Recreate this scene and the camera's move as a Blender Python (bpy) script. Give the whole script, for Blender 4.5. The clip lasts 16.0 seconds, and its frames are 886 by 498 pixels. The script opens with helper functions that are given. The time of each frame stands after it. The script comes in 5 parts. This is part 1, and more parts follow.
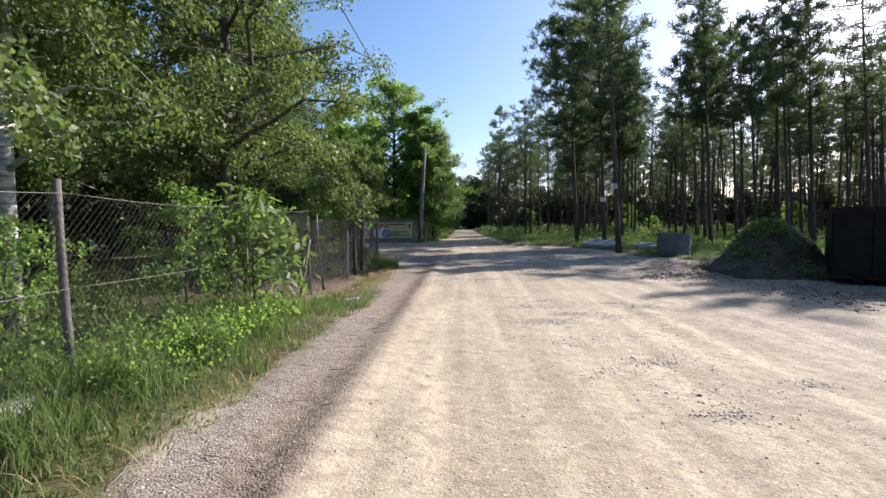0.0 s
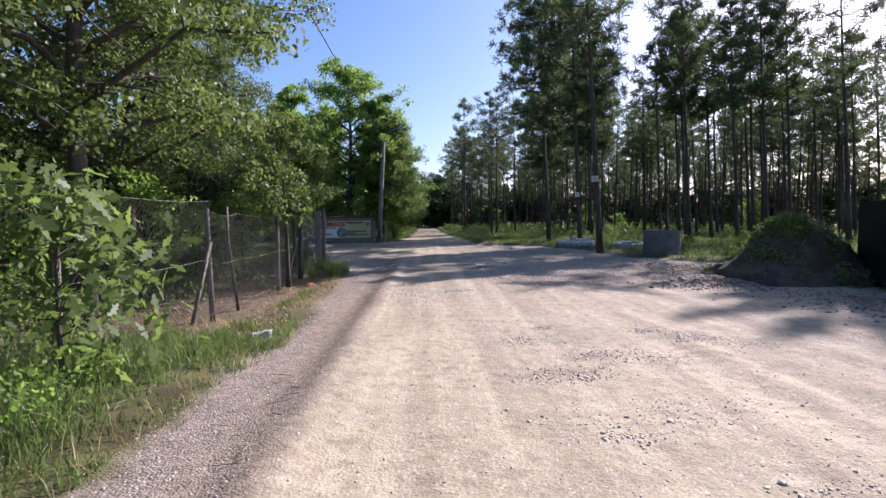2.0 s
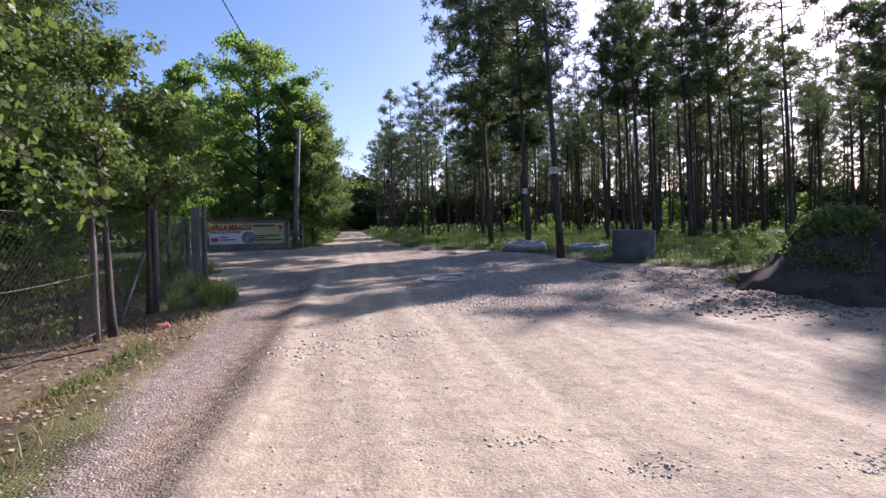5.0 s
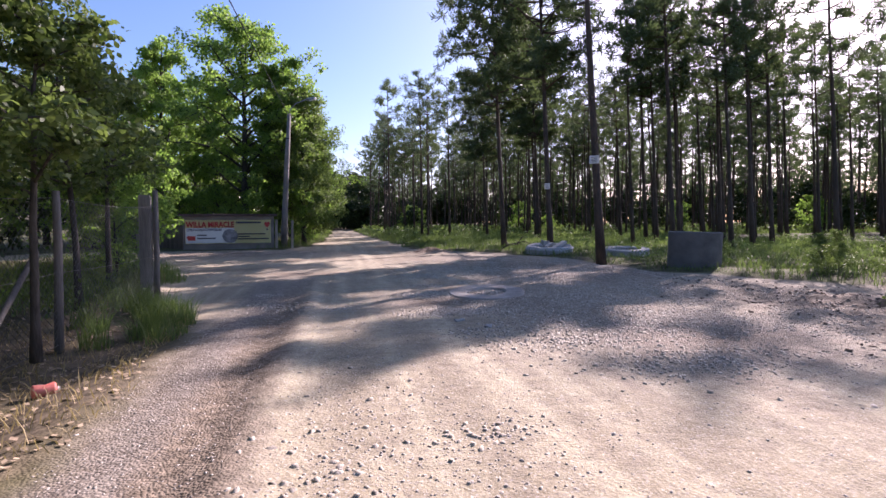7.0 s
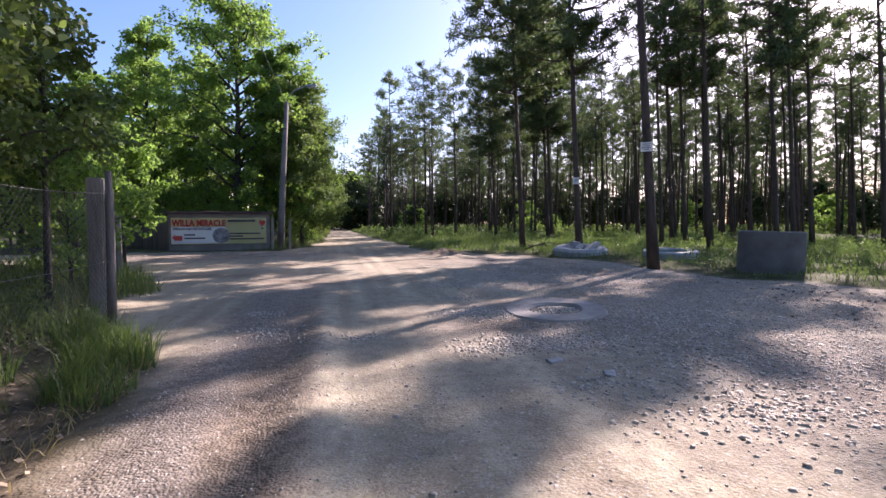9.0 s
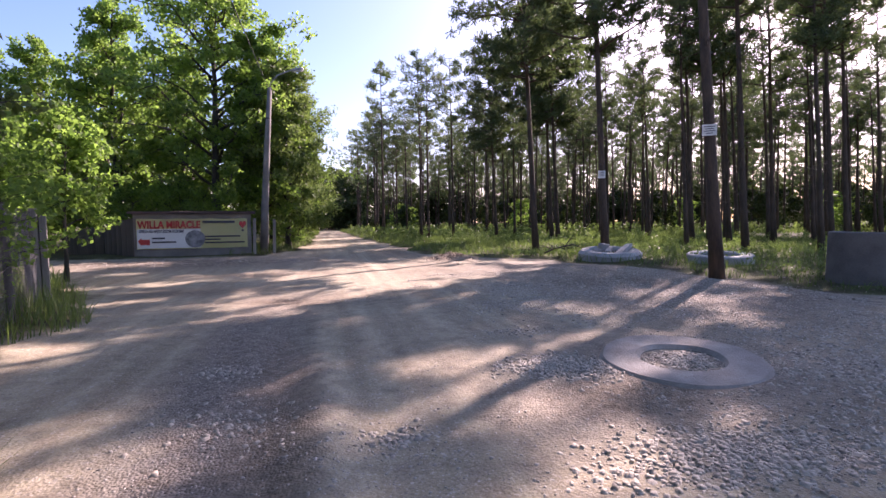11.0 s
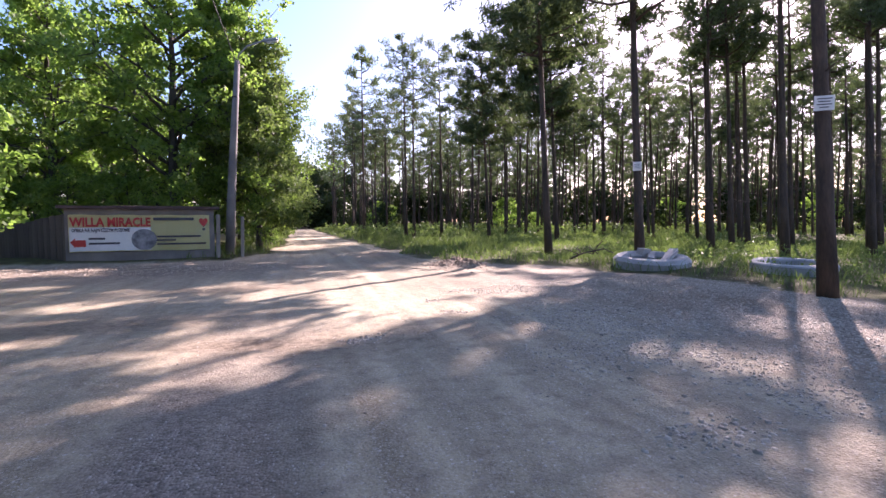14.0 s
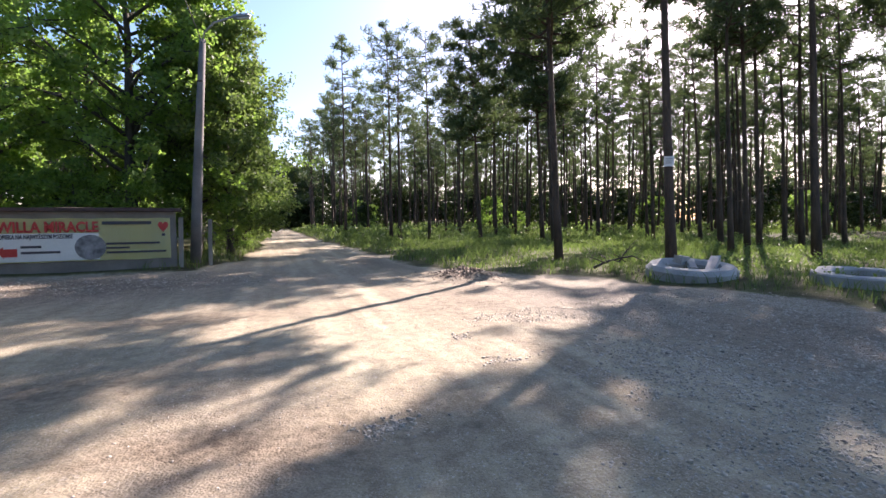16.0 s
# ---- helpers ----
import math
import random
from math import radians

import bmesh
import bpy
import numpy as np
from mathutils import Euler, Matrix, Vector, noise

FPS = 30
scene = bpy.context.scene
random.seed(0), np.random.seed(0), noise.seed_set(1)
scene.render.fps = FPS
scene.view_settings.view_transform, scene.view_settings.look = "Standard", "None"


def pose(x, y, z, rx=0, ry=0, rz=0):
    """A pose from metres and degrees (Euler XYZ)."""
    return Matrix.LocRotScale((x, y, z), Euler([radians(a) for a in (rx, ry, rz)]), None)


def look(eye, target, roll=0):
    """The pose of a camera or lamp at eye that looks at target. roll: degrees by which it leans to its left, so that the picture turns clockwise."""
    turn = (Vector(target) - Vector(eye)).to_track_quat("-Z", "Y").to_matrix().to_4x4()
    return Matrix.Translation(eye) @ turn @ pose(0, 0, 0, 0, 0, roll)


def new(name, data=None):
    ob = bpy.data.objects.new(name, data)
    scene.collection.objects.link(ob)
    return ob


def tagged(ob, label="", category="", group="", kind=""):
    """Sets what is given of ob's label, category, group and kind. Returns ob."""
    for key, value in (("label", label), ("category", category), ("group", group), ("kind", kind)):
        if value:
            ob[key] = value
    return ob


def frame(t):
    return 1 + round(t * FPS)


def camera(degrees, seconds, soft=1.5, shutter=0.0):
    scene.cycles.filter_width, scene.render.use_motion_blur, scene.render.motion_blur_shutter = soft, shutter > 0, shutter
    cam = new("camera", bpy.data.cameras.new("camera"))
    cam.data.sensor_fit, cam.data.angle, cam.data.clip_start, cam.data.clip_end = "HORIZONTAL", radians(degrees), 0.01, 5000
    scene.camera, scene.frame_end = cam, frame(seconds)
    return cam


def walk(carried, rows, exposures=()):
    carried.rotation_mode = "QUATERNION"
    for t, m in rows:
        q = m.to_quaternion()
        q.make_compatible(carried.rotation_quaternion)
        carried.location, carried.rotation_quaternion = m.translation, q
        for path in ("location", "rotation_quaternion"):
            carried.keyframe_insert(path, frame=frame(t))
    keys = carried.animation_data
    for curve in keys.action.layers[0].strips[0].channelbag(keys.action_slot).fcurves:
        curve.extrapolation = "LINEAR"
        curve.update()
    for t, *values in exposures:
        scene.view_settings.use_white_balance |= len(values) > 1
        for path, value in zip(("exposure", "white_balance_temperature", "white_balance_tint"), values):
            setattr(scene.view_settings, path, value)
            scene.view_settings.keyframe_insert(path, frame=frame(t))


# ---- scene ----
cam = camera(86.0, 16.0)
PATH = [
    (0, (0.000, 0.000, 1.468), (-0.092, 1.995, 1.355), -0.20),
    (0.5, (-0.022, 0.760, 1.448), (-0.026, 2.756, 1.331), -0.00),
    (1, (-0.061, 1.464, 1.433), (-0.034, 3.459, 1.317), -0.30),
    (1.5, (-0.040, 2.137, 1.394), (0.015, 4.132, 1.275), -0.20),
    (2, (-0.059, 2.788, 1.398), (0.006, 4.783, 1.280), -0.40),
    (2.5, (-0.043, 3.359, 1.377), (0.045, 5.354, 1.262), -0.10),
    (3, (-0.001, 4.087, 1.341), (0.282, 6.064, 1.229), -0.70),
    (3.5, (0.035, 4.658, 1.314), (0.365, 6.628, 1.203), -0.80),
    (4, (0.009, 5.227, 1.341), (0.357, 7.194, 1.229), -0.90),
    (6.5, (-0.383, 8.874, 1.286), (0.024, 10.829, 1.176), -0.40),
    (7, (-0.425, 9.525, 1.269), (-0.007, 11.477, 1.158), -0.30),
    (7.5, (-0.527, 10.074, 1.270), (-0.099, 12.024, 1.162), -0.70),
    (8, (-0.588, 10.640, 1.215), (-0.135, 12.585, 1.107), -0.20),
    (8.5, (-0.680, 11.160, 1.187), (-0.245, 13.110, 1.079), -0.10),
    (11, (-0.916, 14.077, 1.239), (-0.427, 16.013, 1.126), -0.50),
    (11.5, (-0.944, 14.589, 1.198), (-0.439, 16.520, 1.087), -0.20),
    (12, (-1.024, 15.084, 1.192), (-0.516, 17.015, 1.079), -0.50),
    (12.5, (-1.095, 15.459, 1.173), (-0.552, 17.381, 1.064), -0.30),
    (13, (-1.135, 15.912, 1.164), (-0.587, 17.832, 1.054), -0.20),
    (13.5, (-1.155, 16.410, 1.208), (-0.561, 18.316, 1.091), -0.70),
    (14, (-1.131, 16.895, 1.249), (-0.535, 18.800, 1.131), -0.10),
    (14.5, (-1.195, 17.412, 1.280), (-0.563, 19.306, 1.164), -0.60),
    (15, (-1.195, 17.941, 1.319), (-0.540, 19.828, 1.202), -0.60),
    (15.5, (-1.223, 18.419, 1.349), (-0.560, 20.303, 1.230), -0.40),
    (16, (-1.164, 18.903, 1.370), (-0.480, 20.779, 1.246), -0.30),
]
walk(cam, [(t, look(eye, target, roll)) for t, eye, target, roll in PATH],
     exposures=[(0, 1.05, 6250, 25), (1.5, 1.01, 6050, 34), (3, 0.97, 6050, 36), (4.2, 0.96, 6050, 37), (6.5, 1.18, 6250, 43), (8.5, 1.32, 6350, 38), (11, 1.58, 6700, 48), (11.6, 1.62, 6800, 45), (12.1, 1.67, 6700, 26), (13.5, 1.76, 6500, 41), (14.5, 1.93, 6550, 46), (15.5, 1.78, 6500, 42), (16, 1.68, 6650, 32)])

# ---- light ----
SUN_AZ, SUN_EL = radians(51), radians(31)   # azimuth from +y towards +x
world = bpy.data.worlds.new("sky")
scene.world = world
world.use_nodes = True
wn = world.node_tree.nodes
sky = wn.new("ShaderNodeTexSky")
sky.sky_type, sky.sun_disc = "NISHITA", False
sky.sun_elevation, sky.sun_rotation = SUN_EL, SUN_AZ
sky.air_density, sky.dust_density, sky.ozone_density = 1.0, 1.3, 2.8
wn["Background"].inputs["Strength"].default_value = 0.09
tone = wn.new("ShaderNodeHueSaturation")
tone.inputs["Hue"].default_value, tone.inputs["Saturation"].default_value = 0.49, 1.14
world.node_tree.links.new(sky.outputs[0], tone.inputs["Color"])
world.node_tree.links.new(tone.outputs[0], wn["Background"].inputs["Color"])
sun = new("sun", bpy.data.lights.new("sun", "SUN"))
sun.data.energy, sun.data.angle, sun.data.color = 5.0, radians(0.6), (1.0, 0.965, 0.86)
sun.matrix_world = look((0, 0, 30), (-math.sin(SUN_AZ) * 10, -math.cos(SUN_AZ) * 10, 30 - 10 * math.tan(SUN_EL)))

rng = np.random.default_rng(7)


# ---- materials ----
def mat(name, c1, c2, scale=6.0, rough=0.85, bump=0.3, fine=60.0, metal=0.0, stretch=(1, 1, 1), island=0.0, trans=0.0, obj=0.0, thin=2.2):
    """A noise-mottled surface: two colours, two scales, bump; optional variation per island or object and light passing through."""
    m = bpy.data.materials.new(name)
    m.use_nodes = True
    nt = m.node_tree
    n, l = nt.nodes, nt.links
    b = n["Principled BSDF"]
    co = n.new("ShaderNodeTexCoord")
    mp = n.new("ShaderNodeMapping")
    mp.inputs["Scale"].default_value = stretch
    l.new(co.outputs["Object"], mp.inputs[0])
    big, small = n.new("ShaderNodeTexNoise"), n.new("ShaderNodeTexNoise")
    big.inputs["Scale"].default_value, small.inputs["Scale"].default_value = scale, fine
    big.inputs["Detail"].default_value, small.inputs["Detail"].default_value = 5, 3
    l.new(mp.outputs[0], big.inputs["Vector"]), l.new(mp.outputs[0], small.inputs["Vector"])
    add = n.new("ShaderNodeMath")
    add.operation = "MULTIPLY_ADD"
    add.inputs[1].default_value = 0.45
    l.new(small.outputs["Fac"], add.inputs[0]), l.new(big.outputs["Fac"], add.inputs[2])
    val = add.outputs[0]
    if island or obj:
        src = n.new("ShaderNodeNewGeometry" if island else "ShaderNodeObjectInfo")
        k = n.new("ShaderNodeMath")
        k.operation = "MULTIPLY_ADD"
        k.inputs[1].default_value = island or obj
        l.new(src.outputs["Random Per Island" if island else "Random"], k.inputs[0]), l.new(val, k.inputs[2])
        val = k.outputs[0]
    ramp = n.new("ShaderNodeValToRGB")
    spread = (island or obj) * 0.5
    ramp.color_ramp.elements[0].position, ramp.color_ramp.elements[1].position = 0.42 + spread * 0.5, 0.98 + spread
    ramp.color_ramp.elements[0].color, ramp.color_ramp.elements[1].color = (*c1, 1), (*c2, 1)
    l.new(val, ramp.inputs[0])
    l.new(ramp.outputs[0], b.inputs["Base Color"])
    b.inputs["Roughness"].default_value, b.inputs["Metallic"].default_value = rough, metal
    if bump:
        bp = n.new("ShaderNodeBump")
        bp.inputs["Strength"].default_value, bp.inputs["Distance"].default_value = bump, 0.02
        l.new(add.outputs[0], bp.inputs["Height"]), l.new(bp.outputs[0], b.inputs["Normal"])
    if trans:
        tr, mix = n.new("ShaderNodeBsdfTranslucent"), n.new("ShaderNodeMixShader")
        mix.inputs[0].default_value = trans
        bright = n.new("ShaderNodeMix")
        bright.data_type, bright.blend_type = "RGBA", "MULTIPLY"
        bright.inputs["Factor"].default_value = 1.0
        bright.inputs["B"].default_value = (thin * 0.9, thin * 0.92, thin * 0.62, 1)
        b.inputs["Specular IOR Level"].default_value = 0.25
        l.new(ramp.outputs[0], bright.inputs["A"]), l.new(bright.outputs["Result"], tr.inputs["Color"])
        l.new(b.outputs[0], mix.inputs[1]), l.new(tr.outputs[0], mix.inputs[2])
        l.new(mix.outputs[0], n["Material Output"].inputs["Surface"])
    return m


M = {
    "bark_pine": mat("pine_bark", (0.03, 0.023, 0.019), (0.115, 0.08, 0.058), 7, 0.95, 0.9, 45, stretch=(1, 1, 0.22)),
    "bark_dark": mat("dark_bark", (0.025, 0.022, 0.018), (0.1, 0.085, 0.07), 9, 0.95, 0.8, 50, stretch=(1, 1, 0.25)),
    "bark_birch": mat("birch_bark", (0.03, 0.03, 0.03), (0.55, 0.53, 0.48), 5, 0.8, 0.4, 14, stretch=(0.6, 0.6, 3.0)),
    "needles": mat("pine_needles", (0.026, 0.046, 0.022), (0.085, 0.12, 0.056), 1.5, 0.55, 0, 20, island=0.35, trans=0.3),
    "leaf_birch": mat("birch_leaves", (0.025, 0.05, 0.014), (0.1, 0.14, 0.042), 0.8, 0.5, 0, 9, island=0.45, trans=0.32, thin=2.8),
    "leaf_maple": mat("maple_leaves", (0.032, 0.07, 0.016), (0.118, 0.19, 0.046), 0.6, 0.6, 0, 6, island=0.45, trans=0.5, thin=3.1),
    "leaf_oak": mat("oak_leaves", (0.036, 0.074, 0.018), (0.125, 0.195, 0.05), 0.6, 0.5, 0, 6, island=0.45, trans=0.5, thin=3.1),
    "leaf_bright": mat("young_oak_leaves", (0.038, 0.07, 0.02), (0.125, 0.18, 0.06), 1.5, 0.5, 0, 9, island=0.4, trans=0.4, thin=2.4),
    # the woodland's shade is put into this much darker leaf colour
    "leaf_shaded": mat("shaded_woodland_leaves", (0.014, 0.03, 0.01), (0.046, 0.07, 0.021), 0.6, 0.5, 0, 6, island=0.4, trans=0.17),
    "grass": mat("grass_blades", (0.033, 0.066, 0.02), (0.115, 0.165, 0.055), 0.9, 0.5, 0, 8, island=0.45, trans=0.35),
    "dry": mat("dry_grass", (0.16, 0.12, 0.05), (0.34, 0.27, 0.14), 0.9, 0.7, 0, 8, island=0.45, trans=0.25),
    "wood": mat("weathered_wood", (0.05, 0.043, 0.038), (0.2, 0.18, 0.16), 8, 0.9, 0.6, 60, stretch=(1, 1, 0.15)),
    "wood_pale": mat("pale_weathered_wood", (0.16, 0.14, 0.12), (0.4, 0.36, 0.31), 8, 0.9, 0.6, 60, stretch=(1, 1, 0.12)),
    "steel_dark": mat("rusty_dark_steel", (0.03, 0.028, 0.027), (0.1, 0.075, 0.06), 10, 0.6, 0.25, 70, metal=0.4),
    "wire": mat("dull_galvanised_wire", (0.07, 0.066, 0.062), (0.18, 0.17, 0.16), 30, 0.5, 0, 90, metal=0.6),
    "concrete": mat("weathered_concrete", (0.24, 0.235, 0.225), (0.46, 0.45, 0.42), 3.5, 0.9, 0.35, 55),
    "slab": mat("gritty_sanded_concrete", (0.19, 0.17, 0.145), (0.38, 0.35, 0.305), 4.5, 0.95, 0.5, 60),
    "concrete_dark": mat("dirty_concrete", (0.085, 0.08, 0.075), (0.175, 0.165, 0.155), 3.0, 0.92, 0.35, 45),
    "stone": mat("gravel_stone", (0.1, 0.088, 0.072), (0.43, 0.38, 0.31), 12, 0.9, 0.3, 80, island=0.6),
    "stone_grey": mat("grey_crushed_stone", (0.16, 0.138, 0.11), (0.46, 0.4, 0.315), 12, 0.9, 0.3, 80, island=0.6),
    "dead_leaf": mat("fallen_dry_leaves", (0.11, 0.07, 0.04), (0.36, 0.27, 0.17), 2, 0.8, 0, 20, island=0.6),
    "wire_pale": mat("pale_line_wire", (0.09, 0.085, 0.08), (0.22, 0.2, 0.18), 30, 0.6, 0, 90, metal=0.4),
    "clod": mat("earth_clod", (0.07, 0.052, 0.038), (0.22, 0.165, 0.12), 6, 0.97, 0.6, 40, island=0.4),
    "soil": mat("heaped_soil", (0.04, 0.033, 0.025), (0.13, 0.103, 0.076), 3, 0.97, 0.9, 35),
    "black_steel": mat("black_painted_steel", (0.004, 0.004, 0.0045), (0.014, 0.0135, 0.0135), 4, 0.55, 0.15, 40),
    "wall": mat("grey_rendered_wall", (0.13, 0.12, 0.115), (0.27, 0.25, 0.23), 2.2, 0.95, 0.35, 40),
    "board": mat("grey_wall_boards", (0.05, 0.045, 0.042), (0.14, 0.125, 0.11), 5, 0.9, 0.4, 60, stretch=(1, 1, 0.15), obj=0.3),
    "felt": mat("dark_roofing_felt", (0.04, 0.03, 0.03), (0.12, 0.08, 0.075), 5, 0.95, 0.4, 60),
    "banner_y": mat("yellow_banner_vinyl", (0.82, 0.76, 0.3), (0.86, 0.84, 0.5), 0.9, 0.5, 0.05, 20),
    "banner_w": mat("white_banner_vinyl", (0.6, 0.63, 0.62), (0.78, 0.8, 0.78), 0.9, 0.5, 0.05, 20),
    "red": mat("red_print", (0.45, 0.03, 0.03), (0.6, 0.06, 0.05), 3, 0.5, 0, 20),
    "ink": mat("dark_print", (0.03, 0.035, 0.05), (0.07, 0.07, 0.09), 3, 0.5, 0, 20),
    "photo": mat("grey_photo_print", (0.04, 0.045, 0.05), (0.33, 0.34, 0.36), 4.5, 0.5, 0, 16),
    "plate": mat("white_enamel_plate", (0.6, 0.6, 0.58), (0.8, 0.8, 0.78), 6, 0.4, 0.05, 30),
    "red_plastic": mat("faded_red_plastic", (0.5, 0.09, 0.06), (0.7, 0.25, 0.2), 14, 0.5, 0.1, 60),
    "lamp_grey": mat("grey_lamp_housing", (0.2, 0.21, 0.22), (0.34, 0.35, 0.36), 6, 0.45, 0.1, 40, metal=0.5),
    "glass": mat("lamp_glass", (0.5, 0.52, 0.52), (0.65, 0.67, 0.67), 6, 0.2, 0, 40),
    "cable": mat("black_cable", (0.012, 0.012, 0.012), (0.03, 0.03, 0.03), 6, 0.6, 0, 40),
}

M["black_steel"].node_tree.nodes["Principled BSDF"].inputs["Specular IOR Level"].default_value = 0.1
M["soil"].node_tree.nodes["Principled BSDF"].inputs["Specular IOR Level"].default_value = 0.1


# ---- helpers of the place ----
def mesh_of(name, verts, faces, material, smooth=False):
    """A mesh from arrays; faces all of one size as an array, or a list of tuples."""
    me = bpy.data.meshes.new(name)
    verts = np.asarray(verts, dtype=np.float32).reshape(-1, 3)
    if isinstance(faces, np.ndarray):
        k = faces.shape[1]
        me.vertices.add(len(verts)), me.loops.add(faces.size), me.polygons.add(len(faces))
        me.vertices.foreach_set("co", verts.ravel())
        me.loops.foreach_set("vertex_index", faces.astype(np.int32).ravel())
        me.polygons.foreach_set("loop_start", np.arange(0, faces.size, k, dtype=np.int32))
        me.update(calc_edges=True)
    else:
        me.from_pydata(verts.tolist(), [], faces)
        me.update()
    if material:
        me.materials.append(material)
    if smooth:
        me.polygons.foreach_set("use_smooth", np.ones(len(me.polygons), dtype=bool))
    return me


def empty(name, m, label, category, group="", kind=""):
    ob = new(name)
    ob.empty_display_size = 0.2
    ob.matrix_world = m
    return tagged(ob, label, category, group, kind)


def put(name, me, parent=None, m=None, label=""):
    ob = new(name, me)
    if parent:
        ob.parent = parent
    if m is not None:
        ob.matrix_basis = m
    if label:
        ob["label"] = label
    return ob


def part(name, bm, material, parent, label="", m=None, smooth=False):
    me = bpy.data.meshes.new(name)
    bm.to_mesh(me)
    bm.free()
    me.materials.append(material)
    if smooth:
        me.polygons.foreach_set("use_smooth", np.ones(len(me.polygons), dtype=bool))
    return put(name, me, parent, m, label)


def box_bm(sx, sy, sz, bevel=0.01, base=True, jitter=0.0, cuts=0):
    """A bevelled box, standing on z = 0 if base."""
    bm = bmesh.new()
    bmesh.ops.create_cube(bm, size=1)
    bmesh.ops.scale(bm, vec=(sx, sy, sz), verts=bm.verts)
    if cuts:
        bmesh.ops.subdivide_edges(bm, edges=bm.edges, cuts=cuts, use_grid_fill=True)
    elif bevel:
        bmesh.ops.bevel(bm, geom=bm.edges, offset=bevel, segments=2, affect="EDGES")
    for v in bm.verts:
        if base:
            v.co.z += sz / 2
        if jitter:
            v.co += Vector(noise.noise_vector(v.co * 5)) * jitter
    return bm


def tube(points, radii, sides=8, cap=True):
    """Verts and quads of a tapering tube through points."""
    pts = np.asarray(points, float)
    radii = np.broadcast_to(np.asarray(radii, float), (len(pts),))
    d = np.gradient(pts, axis=0)
    d /= np.linalg.norm(d, axis=1, keepdims=True) + 1e-9
    ref = np.where(np.abs(d[:, 2:3]) > 0.9, np.array([[1.0, 0, 0]]), np.array([[0, 0, 1.0]]))
    u = np.cross(ref, d)
    u /= np.linalg.norm(u, axis=1, keepdims=True)
    w = np.cross(d, u)
    a = np.arange(sides) / sides * 2 * np.pi
    v = pts[:, None] + radii[:, None, None] * (np.cos(a)[None, :, None] * u[:, None] + np.sin(a)[None, :, None] * w[:, None])
    f = []
    for i in range(len(pts) - 1):
        for j in range(sides):
            k = (j + 1) % sides
            f.append((i * sides + j, i * sides + k, (i + 1) * sides + k, (i + 1) * sides + j))
    v = v.reshape(-1, 3)
    if cap:
        v = np.vstack([v, pts[:1], pts[-1:]])
        n0, n1, last = len(v) - 2, len(v) - 1, (len(pts) - 1) * sides
        for j in range(sides):
            k = (j + 1) % sides
            f.append((n0, k, j, j)), f.append((n1, last + j, last + k, last + k))
    return v, np.array(f, dtype=np.int64)


def join(pieces):
    vs, fs, n = [], [], 0
    for v, f in pieces:
        vs.append(v), fs.append(f + n)
        n += len(v)
    return np.vstack(vs), np.vstack(fs)


def clean_faces(f):
    """Quads whose last two corners coincide become triangles."""
    return [tuple(q[:3]) if q[2] == q[3] else tuple(q) for q in f.tolist()]


def tube_mesh(name, pieces, material, smooth=True):
    v, f = join(pieces)
    return mesh_of(name, v, clean_faces(f), material, smooth)


def leaves(centres, spread, per, size, r, droop=0.0, slim=0.3, oval=False):
    """Leaf quads, one island each, scattered round the centres."""
    c = np.repeat(np.asarray(centres, float), per, axis=0)
    n = len(c)
    off = r.normal(size=(n, 3))
    off *= (spread * r.uniform(0.2, 1.0, (n, 1)) ** 0.6) / (np.linalg.norm(off, axis=1, keepdims=True) + 1e-9)
    p = c + off * (1, 1, 0.8)
    d = r.normal(size=(n, 3)) + (0, 0, -droop)
    d /= np.linalg.norm(d, axis=1, keepdims=True)
    s = np.cross(d, r.normal(size=(n, 3)))
    s /= np.linalg.norm(s, axis=1, keepdims=True) + 1e-9
    ln = size * r.uniform(0.6, 1.25, (n, 1))
    if oval:
        up = np.cross(s, d) * ln
        d, s = d * ln, s * ln
        v = np.stack([p, p + d * 0.28 + s * slim * 0.85 + up * 0.05, p + d * 0.62 + s * slim * 0.8 + up * 0.04, p + d - up * 0.1, p + d * 0.62 - s * slim * 0.8 + up * 0.04, p + d * 0.28 - s * slim * 0.85 + up * 0.05], axis=1).reshape(-1, 3)
        return v, np.arange(n * 6).reshape(-1, 6)
    v = np.stack([p, p + d * ln * 0.5 + s * ln * slim, p + d * ln, p + d * ln * 0.5 - s * ln * slim], axis=1).reshape(-1, 3)
    return v, np.arange(n * 4).reshape(-1, 4)


def bend(a, b, sag, r, n=5):
    """A gently crooked line from a to b."""
    t = np.linspace(0, 1, n)[:, None]
    a, b = np.asarray(a, float), np.asarray(b, float)
    wob = r.normal(size=(n, 3)) * np.linalg.norm(b - a) * 0.03
    wob[0] = wob[-1] = 0
    return a + (b - a) * t + wob + np.array([0, 0, 1.0]) * sag * (t * (1 - t)) * 4


def crooked_trunk(h, lean, r, n=9):
    t = np.linspace(0, 1, n)
    x = np.cumsum(r.normal(0, lean * h / n, n)) * t
    y = np.cumsum(r.normal(0, lean * h / n, n)) * t
    return np.stack([x, y, t * h], 1)


